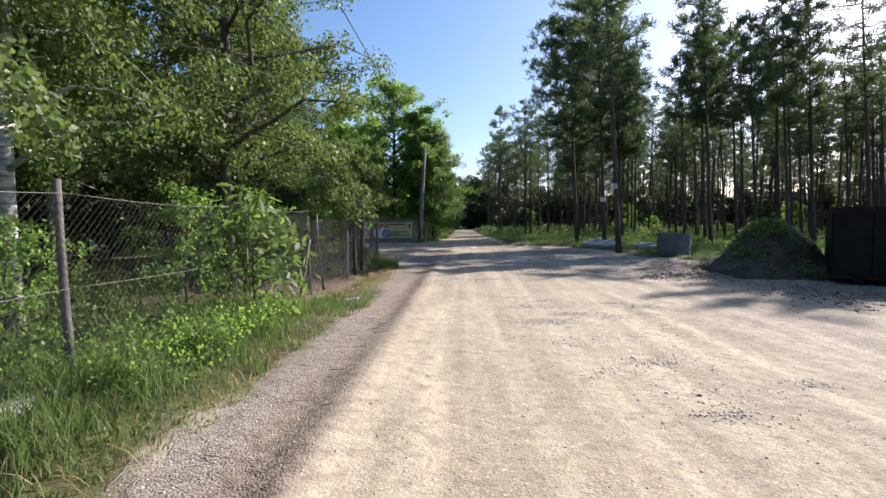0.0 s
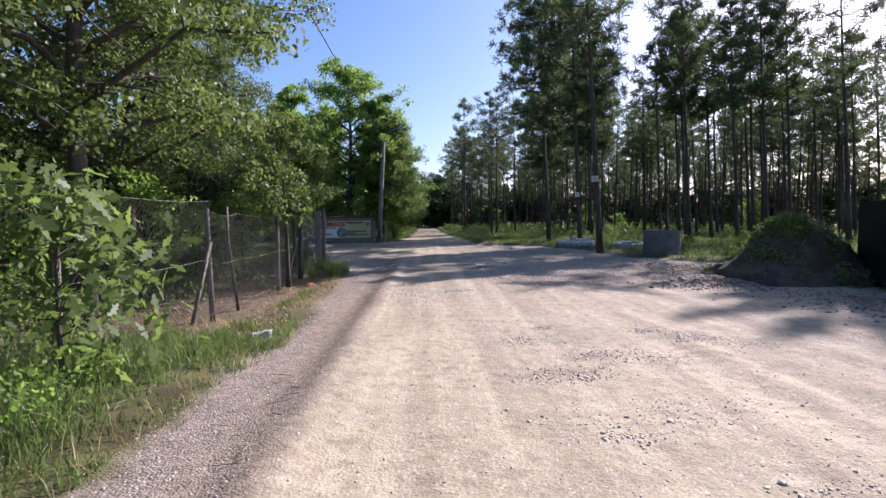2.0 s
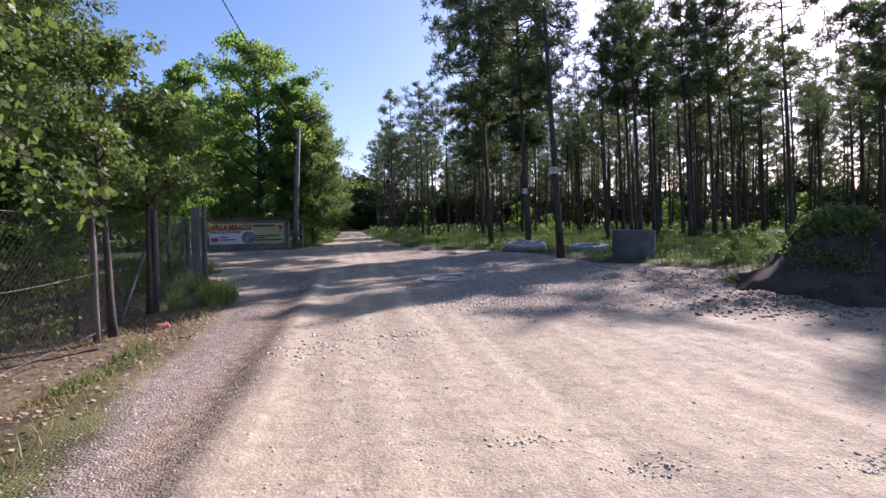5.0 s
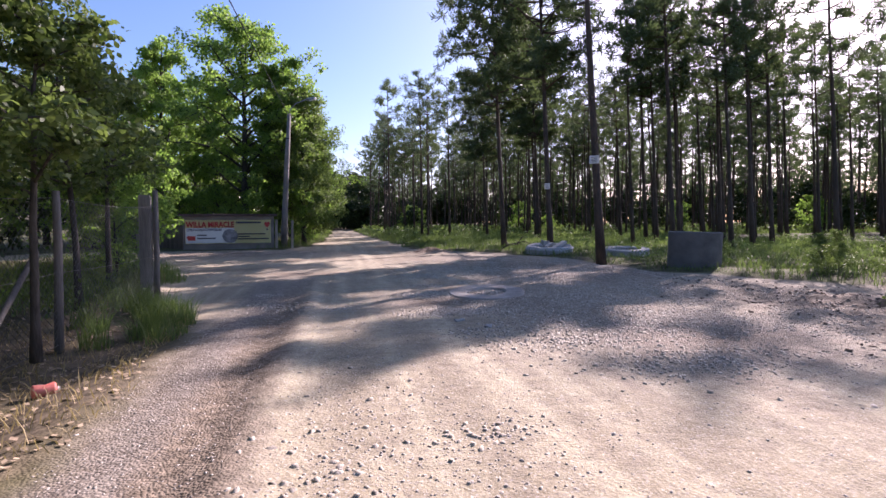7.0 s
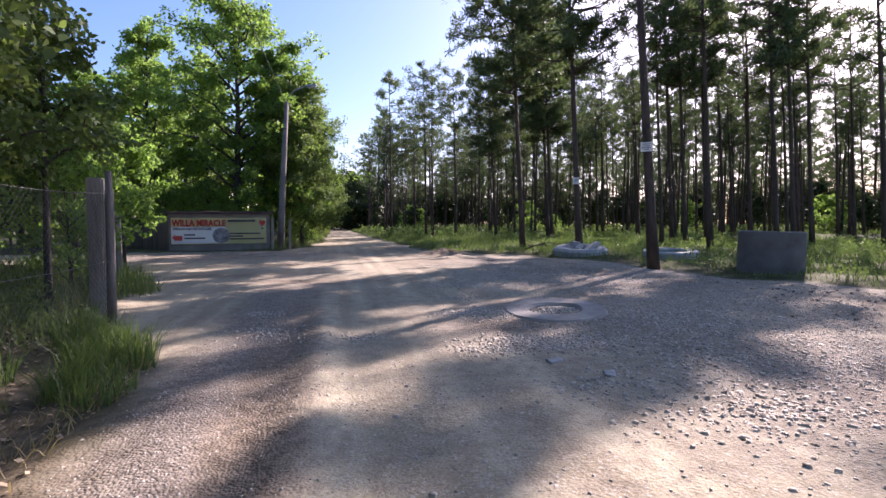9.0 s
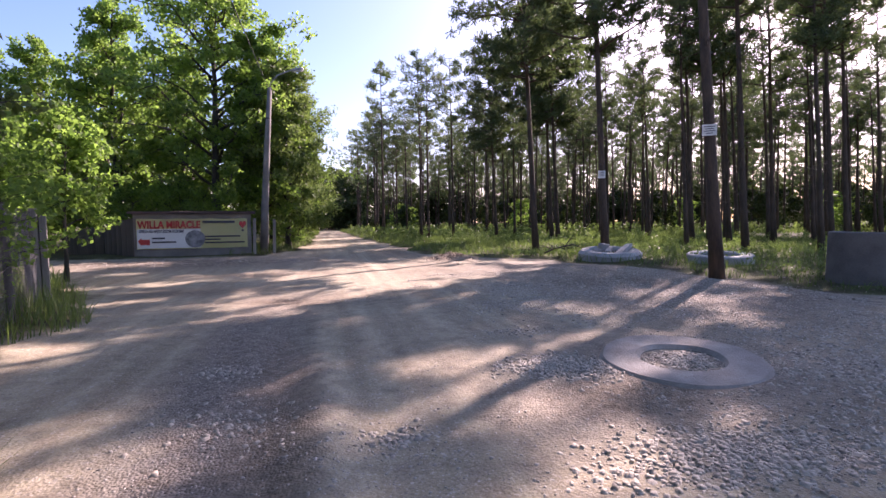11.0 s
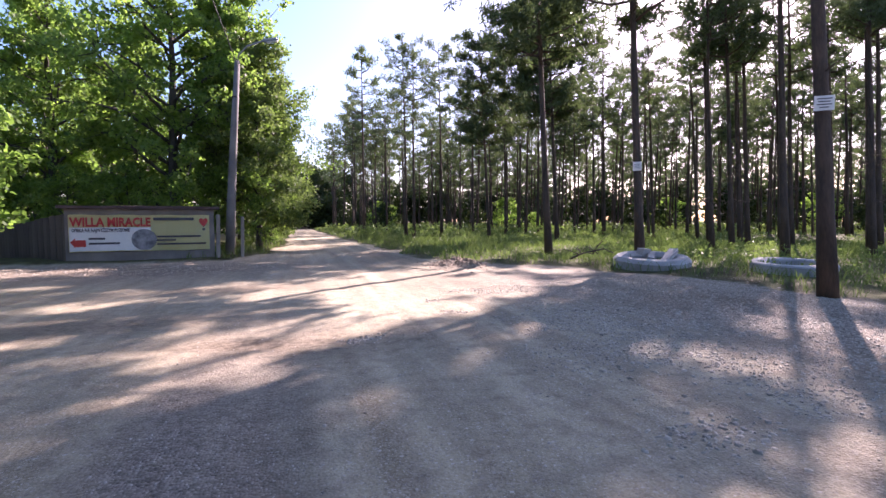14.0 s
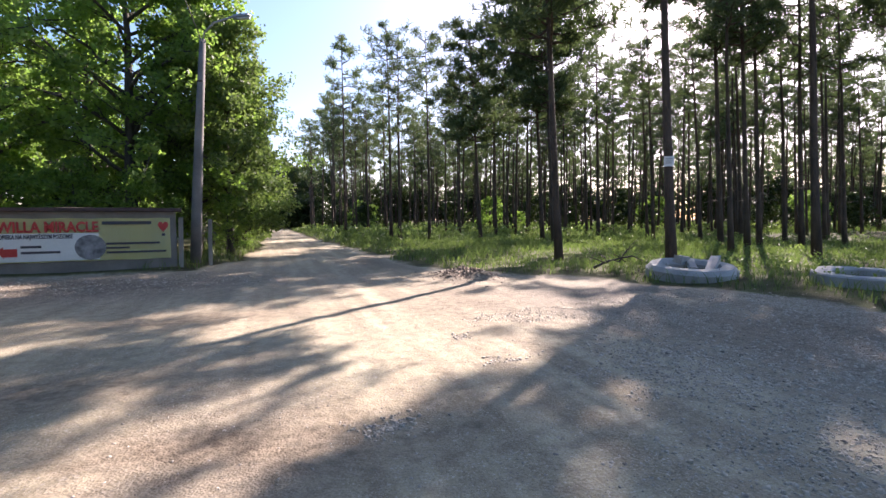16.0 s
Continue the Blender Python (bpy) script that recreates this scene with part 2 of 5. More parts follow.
def broadleaf(name, h, rad, base, width, limbs, per, size, leaf, bark, seed, droop=0.0, lean=0.06, top=0.35, spread=0.42, slim=0.33, subs=4, oval=False):
    """A leafy tree at the origin: trunk with limbs, and a crown of leaves round the twig ends. Returns its two meshes."""
    r = np.random.default_rng(seed)
    line = crooked_trunk(h * 0.93, lean, r)
    pieces = [tube(line, rad * np.linspace(1.0, 0.12, len(line)) ** 0.9 * np.r_[1.25, np.ones(len(line) - 1)], 9)]
    ends = [line[-1]]
    for i in range(limbs):
        z = base + (h * 0.9 - base) * ((i + r.uniform(0, 0.9)) / limbs)
        k = (z - base) / (h - base)
        reach = width * (math.sin(math.pi * min(1, (k * (1 - top) + top) ** 0.9)) * 0.85 + 0.18) * r.uniform(0.65, 1.12)
        a = i * 2.399 + r.uniform(-0.5, 0.5)
        s = np.array([np.interp(z, line[:, 2], line[:, 0]), np.interp(z, line[:, 2], line[:, 1]), z])
        e = s + (math.cos(a) * reach, math.sin(a) * reach, reach * r.uniform(0.15, 0.65) - droop * reach * 0.3)
        limb = bend(s, e, 0.1 * reach, r, 6)
        pieces.append(tube(limb, rad * np.linspace(0.42, 0.08, 6) * (1 - 0.5 * k), 6))
        ends += [limb[4], limb[5], limb[3]]
        for q in range(subs):
            s2 = limb[r.integers(1, 5)]
            e2 = s2 + r.normal(size=3) * (0.4, 0.4, 0.25) * reach * 0.8 + (0, 0, 0.12 * reach - droop * 0.6)
            twig = bend(s2, e2, 0.05, r, 4)
            pieces.append(tube(twig, rad * np.array([0.12, 0.09, 0.06, 0.025]), 4))
            ends += [twig[3], twig[2]]
    lv, lf = leaves(ends, spread * width * 0.42, per, size, r, droop, slim, oval)
    return tube_mesh(name + "_trunk", pieces, bark), mesh_of(name + "_crown", lv, lf, leaf)


def pine(name, h, rad, base, width, seed, dense=16, per=12, wide=0.022):
    """A plantation pine: a long bare trunk with dead stubs, and a crown of tufted branches."""
    r = np.random.default_rng(seed)
    line = crooked_trunk(h, 0.02, r, 10)
    pieces = [tube(line, rad * np.linspace(1, 0.16, 10) * np.r_[1.22, np.ones(9)], 10)]
    at = lambda z: np.array([np.interp(z, line[:, 2], line[:, 0]), np.interp(z, line[:, 2], line[:, 1]), z])
    for i in range(12):
        z = r.uniform(2.0, base)
        a = r.uniform(0, 6.28)
        ln = r.uniform(0.25, 1.1)
        pieces.append(tube(bend(at(z), at(z) + (math.cos(a) * ln, math.sin(a) * ln, r.uniform(-0.15, 0.25)), 0.03, r, 3), [0.016, 0.01, 0.004], 4))
    tufts = [line[-1], line[-1] - (0, 0, 0.3)]
    n = dense
    for i in range(n):
        k = (i + r.uniform(0, 1)) / n
        z = base + (h * 0.97 - base) * k
        a = i * 2.399 + r.uniform(-0.6, 0.6)
        ln = width * (0.35 + 0.75 * math.sin(math.pi * (0.2 + 0.72 * k))) * r.uniform(0.55, 1.15)
        e = at(z) + (math.cos(a) * ln, math.sin(a) * ln, ln * r.uniform(0.05, 0.5))
        limb = bend(at(z), e, -0.05 * ln, r, 5)
        pieces.append(tube(limb, np.linspace(0.045, 0.012, 5), 5))
        tufts += [limb[4], limb[3]]
        for q in range(5):
            s2 = limb[r.integers(2, 5)]
            e2 = s2 + np.clip(r.normal(size=3), -1.2, 1.2) * (0.3, 0.3, 0.16) * ln + (0, 0, 0.12)
            pieces.append(tube(np.stack([s2, e2]), [0.012, 0.005], 3, False))
            tufts += [e2, (s2 + e2) / 2]
    tufts = np.array(tufts)
    c = np.repeat(tufts, per, axis=0)
    m = len(c)
    d = r.normal(size=(m, 3)) + (0, 0, 0.25)
    d /= np.linalg.norm(d, axis=1, keepdims=True)
    s = np.cross(d, r.normal(size=(m, 3)))
    s /= np.linalg.norm(s, axis=1, keepdims=True) + 1e-9
    ln = r.uniform(0.14, 0.32, (m, 1))
    c = c + r.normal(0, 0.07, (m, 3))
    v = np.stack([c - s * 0.5 * wide, c + s * 0.5 * wide, c + d * ln + s * wide, c + d * ln - s * wide], 1).reshape(-1, 3)
    return tube_mesh(name + "_trunk", pieces, M["bark_pine"]), mesh_of(name + "_crown", v, np.arange(m * 4).reshape(-1, 4), M["needles"])


def oak_leaves(centres, spread, per, size, r):
    """Lobed oak leaves, one flat outline each."""
    lobes = ((0, 0), (0.1, 0.16), (0.05, 0.26), (0.2, 0.38), (0.1, 0.5), (0.27, 0.66), (0.13, 0.78), (0.12, 0.92), (0, 1.0))
    shape = np.array(list(lobes) + [(-x, y) for x, y in lobes[-2:0:-1]])
    c = np.repeat(np.asarray(centres, float), per, axis=0)
    n = len(c)
    p = c + r.normal(size=(n, 3)) * spread
    d = r.normal(size=(n, 3)) + (0, 0, -0.35)
    d /= np.linalg.norm(d, axis=1, keepdims=True)
    s = np.cross(d, r.normal(size=(n, 3)) + (0, 0, 1.2))
    s /= np.linalg.norm(s, axis=1, keepdims=True) + 1e-9
    up = np.cross(s, d)
    ln = size * r.uniform(0.65, 1.2, (n, 1, 1))
    v = p[:, None] + ln * (shape[None, :, :1] * s[:, None] + shape[None, :, 1:] * d[:, None] - 0.25 * (shape[None, :, 1:] ** 2) * up[:, None])
    return v.reshape(-1, 3), np.arange(n * len(shape)).reshape(n, len(shape))


def plant(name, meshes, x, y, turn, scale, label, category, group, z=0.0, lean=0.0):
    ob = empty(name, Matrix.Translation((x, y, z)) @ Matrix.Rotation(radians(lean), 4, Vector((-0.6, -0.8, 0))) @ Matrix.Rotation(turn, 4, "Z") @ Matrix.Scale(scale, 4), label, category, group)
    put("trunk", meshes[0], ob), put("crown", meshes[1], ob)
    return ob


# ---- the ground ----
RIGHT = ((-40, 12.5), (10, 11.5), (17.4, 9.2), (20.3, 7.4), (24.8, 7.3), (26, 6.6), (28.5, 5.4), (30, 3.4), (34, 2.8), (53, 1.9), (80, 1.5), (200, 1.0))
LEFT = ((-40, -1.7), (13.4, -1.85), (16.6, -2.5), (18.5, -3.6), (21, -3.9), (24, -5.2), (27, -7.0), (28, -14), (32.8, -14), (33.6, -3.3), (36, -2.1), (44, -1.5), (80, -1.6), (200, -1.8))


def edge(table, y):
    return np.interp(y, [p[0] for p in table], [p[1] for p in table])


def smooth(a, b, v):
    t = np.clip((v - a) / (b - a), 0, 1)
    return t * t * (3 - 2 * t)


def wave(x, y, seed=0):
    """Cheap smooth noise, about -1 to 1."""
    r = np.random.default_rng(seed)
    out = np.zeros_like(x)
    for i in range(7):
        a, f, p = r.uniform(0, 6.28), r.uniform(0.6, 1.7), r.uniform(0, 6.28)
        out = out + np.sin((x * math.cos(a) + y * math.sin(a)) * f + p)
    return out / 4


LATTICE = np.random.default_rng(77).uniform(-1, 1, (256, 256))


def lumps(x, y, size):
    """Smooth random lumps of about that size, -1 to 1."""
    u, v = x / size, y / size
    i, j = np.floor(u).astype(int), np.floor(v).astype(int)
    a, b = u - i, v - j
    a, b = a * a * (3 - 2 * a), b * b * (3 - 2 * b)
    g = lambda p, q: LATTICE[p % 256, q % 256]
    return (g(i, j) * (1 - a) + g(i + 1, j) * a) * (1 - b) + (g(i, j + 1) * (1 - a) + g(i + 1, j + 1) * a) * b


def lie(x, y):
    """The ground's height."""
    x, y = np.asarray(x, float), np.asarray(y, float)
    right = smooth(-0.2, 1.2, x - edge(RIGHT, y))
    left = smooth(-0.15, 0.9, edge(LEFT, y) - x)
    z = 0.012 * wave(x * 0.9, y * 0.7, 1) + 0.01 * wave(x * 3, y * 2.2, 2)
    z = z + (0.009 * lumps(x, y, 0.42) + 0.006 * lumps(x, y, 0.2)) * (0.55 + 0.45 * smooth(1.0, 4.0, x)) + 0.016 * lumps(x * 2.5, y * 0.5, 0.8) * smooth(-0.5, 0.3, lumps(x, y, 3.0))
    z = z + right * (0.10 + 0.05 * wave(x * 0.7, y * 0.7, 3)) + left * (0.07 + 0.03 * wave(x, y, 4))
    z = z + 0.04 * np.exp(-((x + 0.95 + 0.1 * wave(x * 0 + 1, y * 0.5, 5)) / 0.17) ** 2) * smooth(24, 15, y)   # windrow beside the wheel track
    z = z - 0.034 * np.exp(-((x + 1.3) / 0.2) ** 2) * smooth(24, 15, y)
    z = z - 0.2 * smooth(-2.1, -2.9, x) * smooth(7.5, 11, y) * smooth(17.5, 14.5, y)                              # shallow ditch at the fence
    rough = np.exp(-(((x - 7.0) / 1.6) ** 2 + ((y - 15.5) / 2.8) ** 2)) + np.exp(-(((x - 7.6) / 0.9) ** 2 + ((y - 9.6) / 1.6) ** 2)) + np.exp(-(((x - 6.1) / 1.0) ** 2 + ((y - 12.7) / 0.7) ** 2))
    z = z + rough * (0.06 + 0.05 * wave(x * 5, y * 5, 6) + 0.07 * lumps(x, y, 0.22))
    z = z + np.exp(-(((x - 3.3) / 0.55) ** 2 + ((y - 29.5) / 0.8) ** 2)) * (0.17 + 0.07 * wave(x * 6, y * 6, 7) + 0.1 * lumps(x, y, 0.2))     # scraped heap at the road's edge
    z = z + np.exp(-(((x + 4.2) / 3.6) ** 2 + ((y - 31.0) / 1.5) ** 2)) * (0.05 * lumps(x * 0.6, y * 1.6, 0.5) + 0.03 * lumps(x, y, 0.3))          # churned forecourt
    z = z + 0.04 * np.exp(-(((x - 2.2) / 0.75) ** 2 + ((y - 17.7) / 0.75) ** 2))                                  # earth banked under the slab
    z = z - 0.035 * np.exp(-(((x + 0.9) / 0.9) ** 2 + ((y - 22.0) / 0.5) ** 2))                                    # hollow where rain stood
    return z


def steps(*spans):
    out = [np.arange(a, b, s) for a, b, s in spans]
    return np.concatenate(out)


gx = np.r_[-900, -500, -250, -120, -70, steps((-50, -14, 3), (-14, -4.4, 0.6), (-4.4, 9.5, 0.085), (9.5, 16, 0.4), (16, 60, 3)), 60, 90, 140, 250, 500, 900]
gy = np.r_[-900, -500, -250, -120, -60, steps((-30, -4, 2), (-4, 0, 0.5), (0, 26, 0.085), (26, 40, 0.2), (40, 70, 0.8), (70, 130, 4)), 130, 180, 250, 500, 900]
GX, GY = np.meshgrid(gx, gy)
near = smooth(130, 60, np.hypot(GX, GY - 20))
GZ = lie(GX, GY) * near
nx, ny = len(gx), len(gy)
idx = np.arange(nx * ny).reshape(ny, nx)
quads = np.stack([idx[:-1, :-1], idx[:-1, 1:], idx[1:, 1:], idx[1:, :-1]], -1).reshape(-1, 4)
ground_mesh = mesh_of("ground", np.stack([GX, GY, GZ], -1), quads, None, True)
wob = 0.22 * wave(GX * 1.6, GY * 1.6, 11) + 0.1 * wave(GX * 5, GY * 5, 12)
turf = np.maximum(smooth(-0.25, 0.35, GX - edge(RIGHT, GY) + wob * 1.5), smooth(-0.2, 0.3, edge(LEFT, GY) - GX + wob))
grit = smooth(0.9, 0.2, np.abs(GX + 1.55 + wob * 0.5)) * smooth(26, 18, GY) * 0.9                   # grey chippings along the verge
grit = np.maximum(grit, smooth(1.8, 5.5, GX + wob * 2) * 0.4)
for cx, cy, rx, ry, k in ((3.6, 14.2, 2.0, 1.7, 1.0), (0.9, 17.0, 0.9, 0.8, 0.8), (2.2, 17.4, 1.8, 1.5, 0.9), (5.5, 21, 2.6, 3.0, 1.0), (4.2, 24.5, 2.0, 2.5, 0.7), (-5.0, 30.5, 4.5, 2.4, 0.95), (4.5, 26.0, 2.2, 2.0, 0.8), (1.6, 8.3, 0.7, 0.5, 0.4)):
    grit = np.maximum(grit, k * np.exp(-((GX - cx) / rx) ** 2 - ((GY - cy) / ry) ** 2) * (1 + 0.5 * wob))
damp = 0.85 * smooth(0.42, 0.12, np.abs(GX + 1.22 + 0.2 * wob)) * smooth(22, 14, GY) * smooth(-1.4, 0.2, wave(GX, GY * 0.6, 13))
for cx, cy, rx, ry, k in ((6.6, 15.0, 1.6, 2.4, 0.8), (7.4, 10.0, 1.2, 1.5, 0.7), (6.1, 12.7, 1.1, 0.7, 0.6), (-0.9, 22.0, 1.4, 0.6, 0.7), (3.2, 29.4, 0.8, 1.0, 0.9), (-5.5, 31.0, 3.5, 1.8, 0.6), (4.2, 19.5, 1.6, 1.4, 0.6), (1.25, 17.0, 0.7, 0.45, 0.9), (3.1, 15.8, 1.3, 0.9, 0.7), (3.6, 14.0, 1.3, 0.9, 0.6), (2.0, 26.5, 1.5, 2.0, 0.45), (5.2, 22.5, 1.6, 1.6, 0.6), (1.8, 33.5, 0.8, 3.5, 0.6), (6.4, 20.5, 1.0, 1.5, 0.6), (2.0, 3.6, 0.25, 0.12, 0.7), (1.97, 5.0, 0.2, 0.1, 0.6), (3.07, 4.3, 0.2, 0.12, 0.6), (1.22, 7.02, 0.35, 0.14, 0.55), (1.7, 7.5, 0.3, 0.12, 0.55), (3.04, 8.14, 0.3, 0.14, 0.5), (-1.5, 22.1, 0.9, 0.35, 0.9), (-3.2, 23.5, 1.5, 0.5, 0.7), (-2.0, 26.2, 2.0, 0.5, 0.6)):
    damp = np.maximum(damp, k * np.exp(-((GX - cx) / rx) ** 2 - ((GY - cy) / ry) ** 2) * (1 + 0.9 * wob))
litter = np.exp(-(((GX + 2.5) / 0.6) ** 2 + ((GY - 13.2) / 2.4) ** 2)) * 1.2
litter = np.maximum(litter, smooth(-2.1, -2.7, GX) * smooth(-7.5, -5.5, GX) * smooth(7.6, 9.4, GY) * smooth(18, 15.5, GY) * (0.95 + 0.5 * wob))
for key, values in (("turf", turf), ("grit", grit), ("damp", damp), ("litter", litter)):
    at = ground_mesh.attributes.new(key, "FLOAT", "POINT")
    at.data.foreach_set("value", np.clip(values, 0, 1).astype(np.float32).ravel())


def ground_material():
    m = bpy.data.materials.new("sandy_track_and_forest_floor")
    m.use_nodes = True
    nt = m.node_tree
    n, l = nt.nodes, nt.links
    b = n["Principled BSDF"]
    co = n.new("ShaderNodeTexCoord")

    def tex(scale, detail=6.0, stretch=(1, 1, 1)):
        mp = n.new("ShaderNodeMapping")
        mp.inputs["Scale"].default_value = stretch
        t = n.new("ShaderNodeTexNoise")
        t.inputs["Scale"].default_value, t.inputs["Detail"].default_value = scale, detail
        l.new(co.outputs["Object"], mp.inputs[0]), l.new(mp.outputs[0], t.inputs["Vector"])
        return t.outputs["Fac"]

    def ramp(src, a, b_, ca, cb):
        r = n.new("ShaderNodeValToRGB")
        r.color_ramp.elements[0].position, r.color_ramp.elements[1].position = a, b_
        r.color_ramp.elements[0].color, r.color_ramp.elements[1].color = (*ca, 1), (*cb, 1)
        l.new(src, r.inputs[0])
        return r.outputs[0]

    def blend(fac, a, b_):
        x = n.new("ShaderNodeMix")
        x.data_type = "RGBA"
        l.new(fac, x.inputs["Factor"]), l.new(a, x.inputs["A"]), l.new(b_, x.inputs["B"])
        return x.outputs["Result"]

    def attr(name):
        a = n.new("ShaderNodeAttribute")
        a.attribute_name = name
        return a.outputs["Fac"]

    def math_(op, a, b_, c=None):
        k = n.new("ShaderNodeMath")
        k.operation = op
        for i, v in enumerate((a, b_, c)):
            if isinstance(v, (int, float)):
                k.inputs[i].default_value = v
            elif v is not None:
                l.new(v, k.inputs[i])
        return k.outputs[0]

    sand = ramp(tex(0.9), 0.36, 0.66, (0.27, 0.226, 0.136), (0.44, 0.381, 0.24))
    track = ramp(tex(0.8, 5, (3.4, 0.14, 1)), 0.4, 0.62, (0.235, 0.184, 0.107), (0.53, 0.456, 0.292))
    sand = blend(math_("MULTIPLY", tex(0.35), 1.25), sand, track)
    grain = tex(55, 3)
    speck = ramp(grain, 0.36, 0.6, (0.15, 0.128, 0.1), (0.56, 0.49, 0.38))
    sand = blend(math_("MULTIPLY", tex(7), 0.5), sand, speck)
    for size, low, amount in ((95, 0.24, 0.6), (38, 0.1, 0.6), (150, 0.36, 0.5), (60, 0.1, 0.6)):
        chip = n.new("ShaderNodeTexVoronoi")
        chip.inputs["Scale"].default_value = size
        l.new(co.outputs["Object"], chip.inputs["Vector"])
        sp = n.new("ShaderNodeSeparateColor")
        l.new(chip.outputs["Color"], sp.inputs[0])
        pick = ramp(sp.outputs[1], low - 0.02, low, (1, 1, 1), (0, 0, 0))
        inside = ramp(chip.outputs["Distance"], 0.42, 0.5, (1, 1, 1), (0, 0, 0))
        shade = ramp(sp.outputs[0], 0.0, 1.0, (0.13, 0.11, 0.09), (0.68, 0.61, 0.51))
        sand = blend(math_("MULTIPLY", math_("MULTIPLY", pick, inside), amount), sand, shade)
    vor = n.new("ShaderNodeTexVoronoi")
    vor.inputs["Scale"].default_value = 58
    l.new(co.outputs["Object"], vor.inputs["Vector"])
    sep = n.new("ShaderNodeSeparateColor")
    l.new(vor.outputs["Color"], sep.inputs[0])
    grit_c = ramp(sep.outputs[0], 0.0, 1.0, (0.12, 0.1, 0.08), (0.33, 0.283, 0.228))
    turf_c = ramp(tex(2.2), 0.35, 0.7, (0.05, 0.045, 0.02), (0.12, 0.125, 0.045))
    lit_c = ramp(tex(9), 0.35, 0.7, (0.085, 0.066, 0.042), (0.2, 0.155, 0.1))
    edge_n = math_("MULTIPLY_ADD", tex(6), 0.9, -0.45)
    f1 = math_("MULTIPLY", math_("ADD", attr("grit"), edge_n), 1.1)
    f1n = n.new("ShaderNodeClamp")
    l.new(f1, f1n.inputs[0])
    col = blend(f1n.outputs[0], sand, grit_c)
    f4 = n.new("ShaderNodeClamp")
    l.new(math_("MULTIPLY", math_("ADD", attr("damp"), math_("MULTIPLY", edge_n, 0.8)), 1.2), f4.inputs[0])
    col = blend(f4.outputs[0], col, ramp(tex(14), 0.35, 0.68, (0.13, 0.1, 0.07), (0.3, 0.235, 0.165)))
    f2 = n.new("ShaderNodeClamp")
    l.new(math_("MULTIPLY_ADD", math_("ADD", attr("turf"), math_("MULTIPLY", edge_n, 0.7)), 1.5, -0.2), f2.inputs[0])
    col = blend(f2.outputs[0], col, turf_c)
    f3 = n.new("ShaderNodeClamp")
    l.new(math_("ADD", attr("litter"), edge_n), f3.inputs[0])
    col = blend(f3.outputs[0], col, lit_c)
    l.new(col, b.inputs["Base Color"])
    b.inputs["Roughness"].default_value = 0.95
    b.inputs["Specular IOR Level"].default_value = 0.2
    hgt = math_("ADD", math_("MULTIPLY", grain, 0.35), math_("MULTIPLY", tex(9), 0.8))
    hgt = math_("ADD", hgt, math_("MULTIPLY", math_("MULTIPLY", vor.outputs["Distance"], -0.5), f1n.outputs[0]))
    bp = n.new("ShaderNodeBump")
    bp.inputs["Strength"].default_value, bp.inputs["Distance"].default_value = 0.7, 0.026
    l.new(hgt, bp.inputs["Height"]), l.new(bp.outputs[0], b.inputs["Normal"])
    return m


ground_mesh.materials.append(ground_material())
tagged(put("ground", ground_mesh), "sandy gravel track with grassy verges and pine forest floor", "ground", kind="structure")


# ---- pines ----
PINES = [pine("pine", 14.6, 0.125, 7.4, 1.7, 101, 24), pine("pine", 13.8, 0.11, 8.6, 1.55, 102, 17), pine("pine", 14.8, 0.12, 8.9, 1.85, 103, 21), pine("pine", 13.2, 0.105, 8.2, 1.35, 104, 16), pine("pine", 14.2, 0.12, 9.0, 1.5, 105, 17), pine("pine", 14.8, 0.125, 6.6, 2.3, 106, 62, 29), pine("pine", 14.8, 0.115, 7.8, 1.3, 107, 34, 15)]
THICK = [pine("pine", 12.0, 0.12, 5.0, 1.7, 108, 18, 6, 0.045), pine("pine", 11.2, 0.11, 4.6, 1.5, 109, 17, 6, 0.045), pine("pine", 12.6, 0.12, 5.6, 1.6, 110, 17, 6, 0.045)]
# pines 18 and 20 to 23 are added only to cast shade on the track
spots = [(7.15, 22.35), (8.1, 27.9), (7.4, 31.7), (14.08, 31.1), (14.4, 28.5), (10.6, 44.6), (13.3, 41.0), (14.2, 43.6), (8.1, 46.7), (6.2, 48.8), (6.6, 48.2), (3.9, 52.8), (19.6, 40.9), (18.9, 39.7), (22.8, 27.8), (26.6, 25.4), (30.5, 28.5), (18.6, 33.4), (19.0, 28.8), (24.0, 36.0), (16.6, 33.6), (16.2, 32.1), (21.1, 29.7), (16.1, 27.0), (20.0, 35.0), (21.6, 33.6), (23.2, 32.8), (28.8, 37.0), (20.1, 37.7), (21.1, 48.6), (19.8, 45.6), (16.5, 51.2), (17.8, 55.1), (18.6, 53.0), (15.5, 60.3), (13.3, 66.3), (5.2, 68.7), (4.6, 66.0), (4.5, 74.4)]
tries = 0
while len(spots) < 172 and tries < 30000:
    tries += 1
    x, y = rng.uniform(3, 62), rng.uniform(15, 112)
    if x < edge(RIGHT, y) + (2.2 if y > 40 else 3.2) or (y < 24 and x < 20) or (y < 34 and x < 12) or (36 < y < 62 and x < 13) or x > 24 + y * 0.75:
        continue
    # random pines keep off the strips where sun should reach the track
    along, across = 0.777 * x + 0.629 * y, 0.777 * y - 0.629 * x
    hits = 22 < along < 39 and 10.8 < across < 14.3 or 27 < along < 44 and 15.8 < across < 20.8
    for q in range(9, 30, 2):
        hits |= -3 < x - 0.8 * q < 7.5 and -4 < y - 0.6 * q < 13.2
    if hits or min((x - a) ** 2 + (y - b) ** 2 for a, b in spots) < (3.1 + 0.004 * y) ** 2:
        continue
    spots.append((x, y))
front = len(spots)
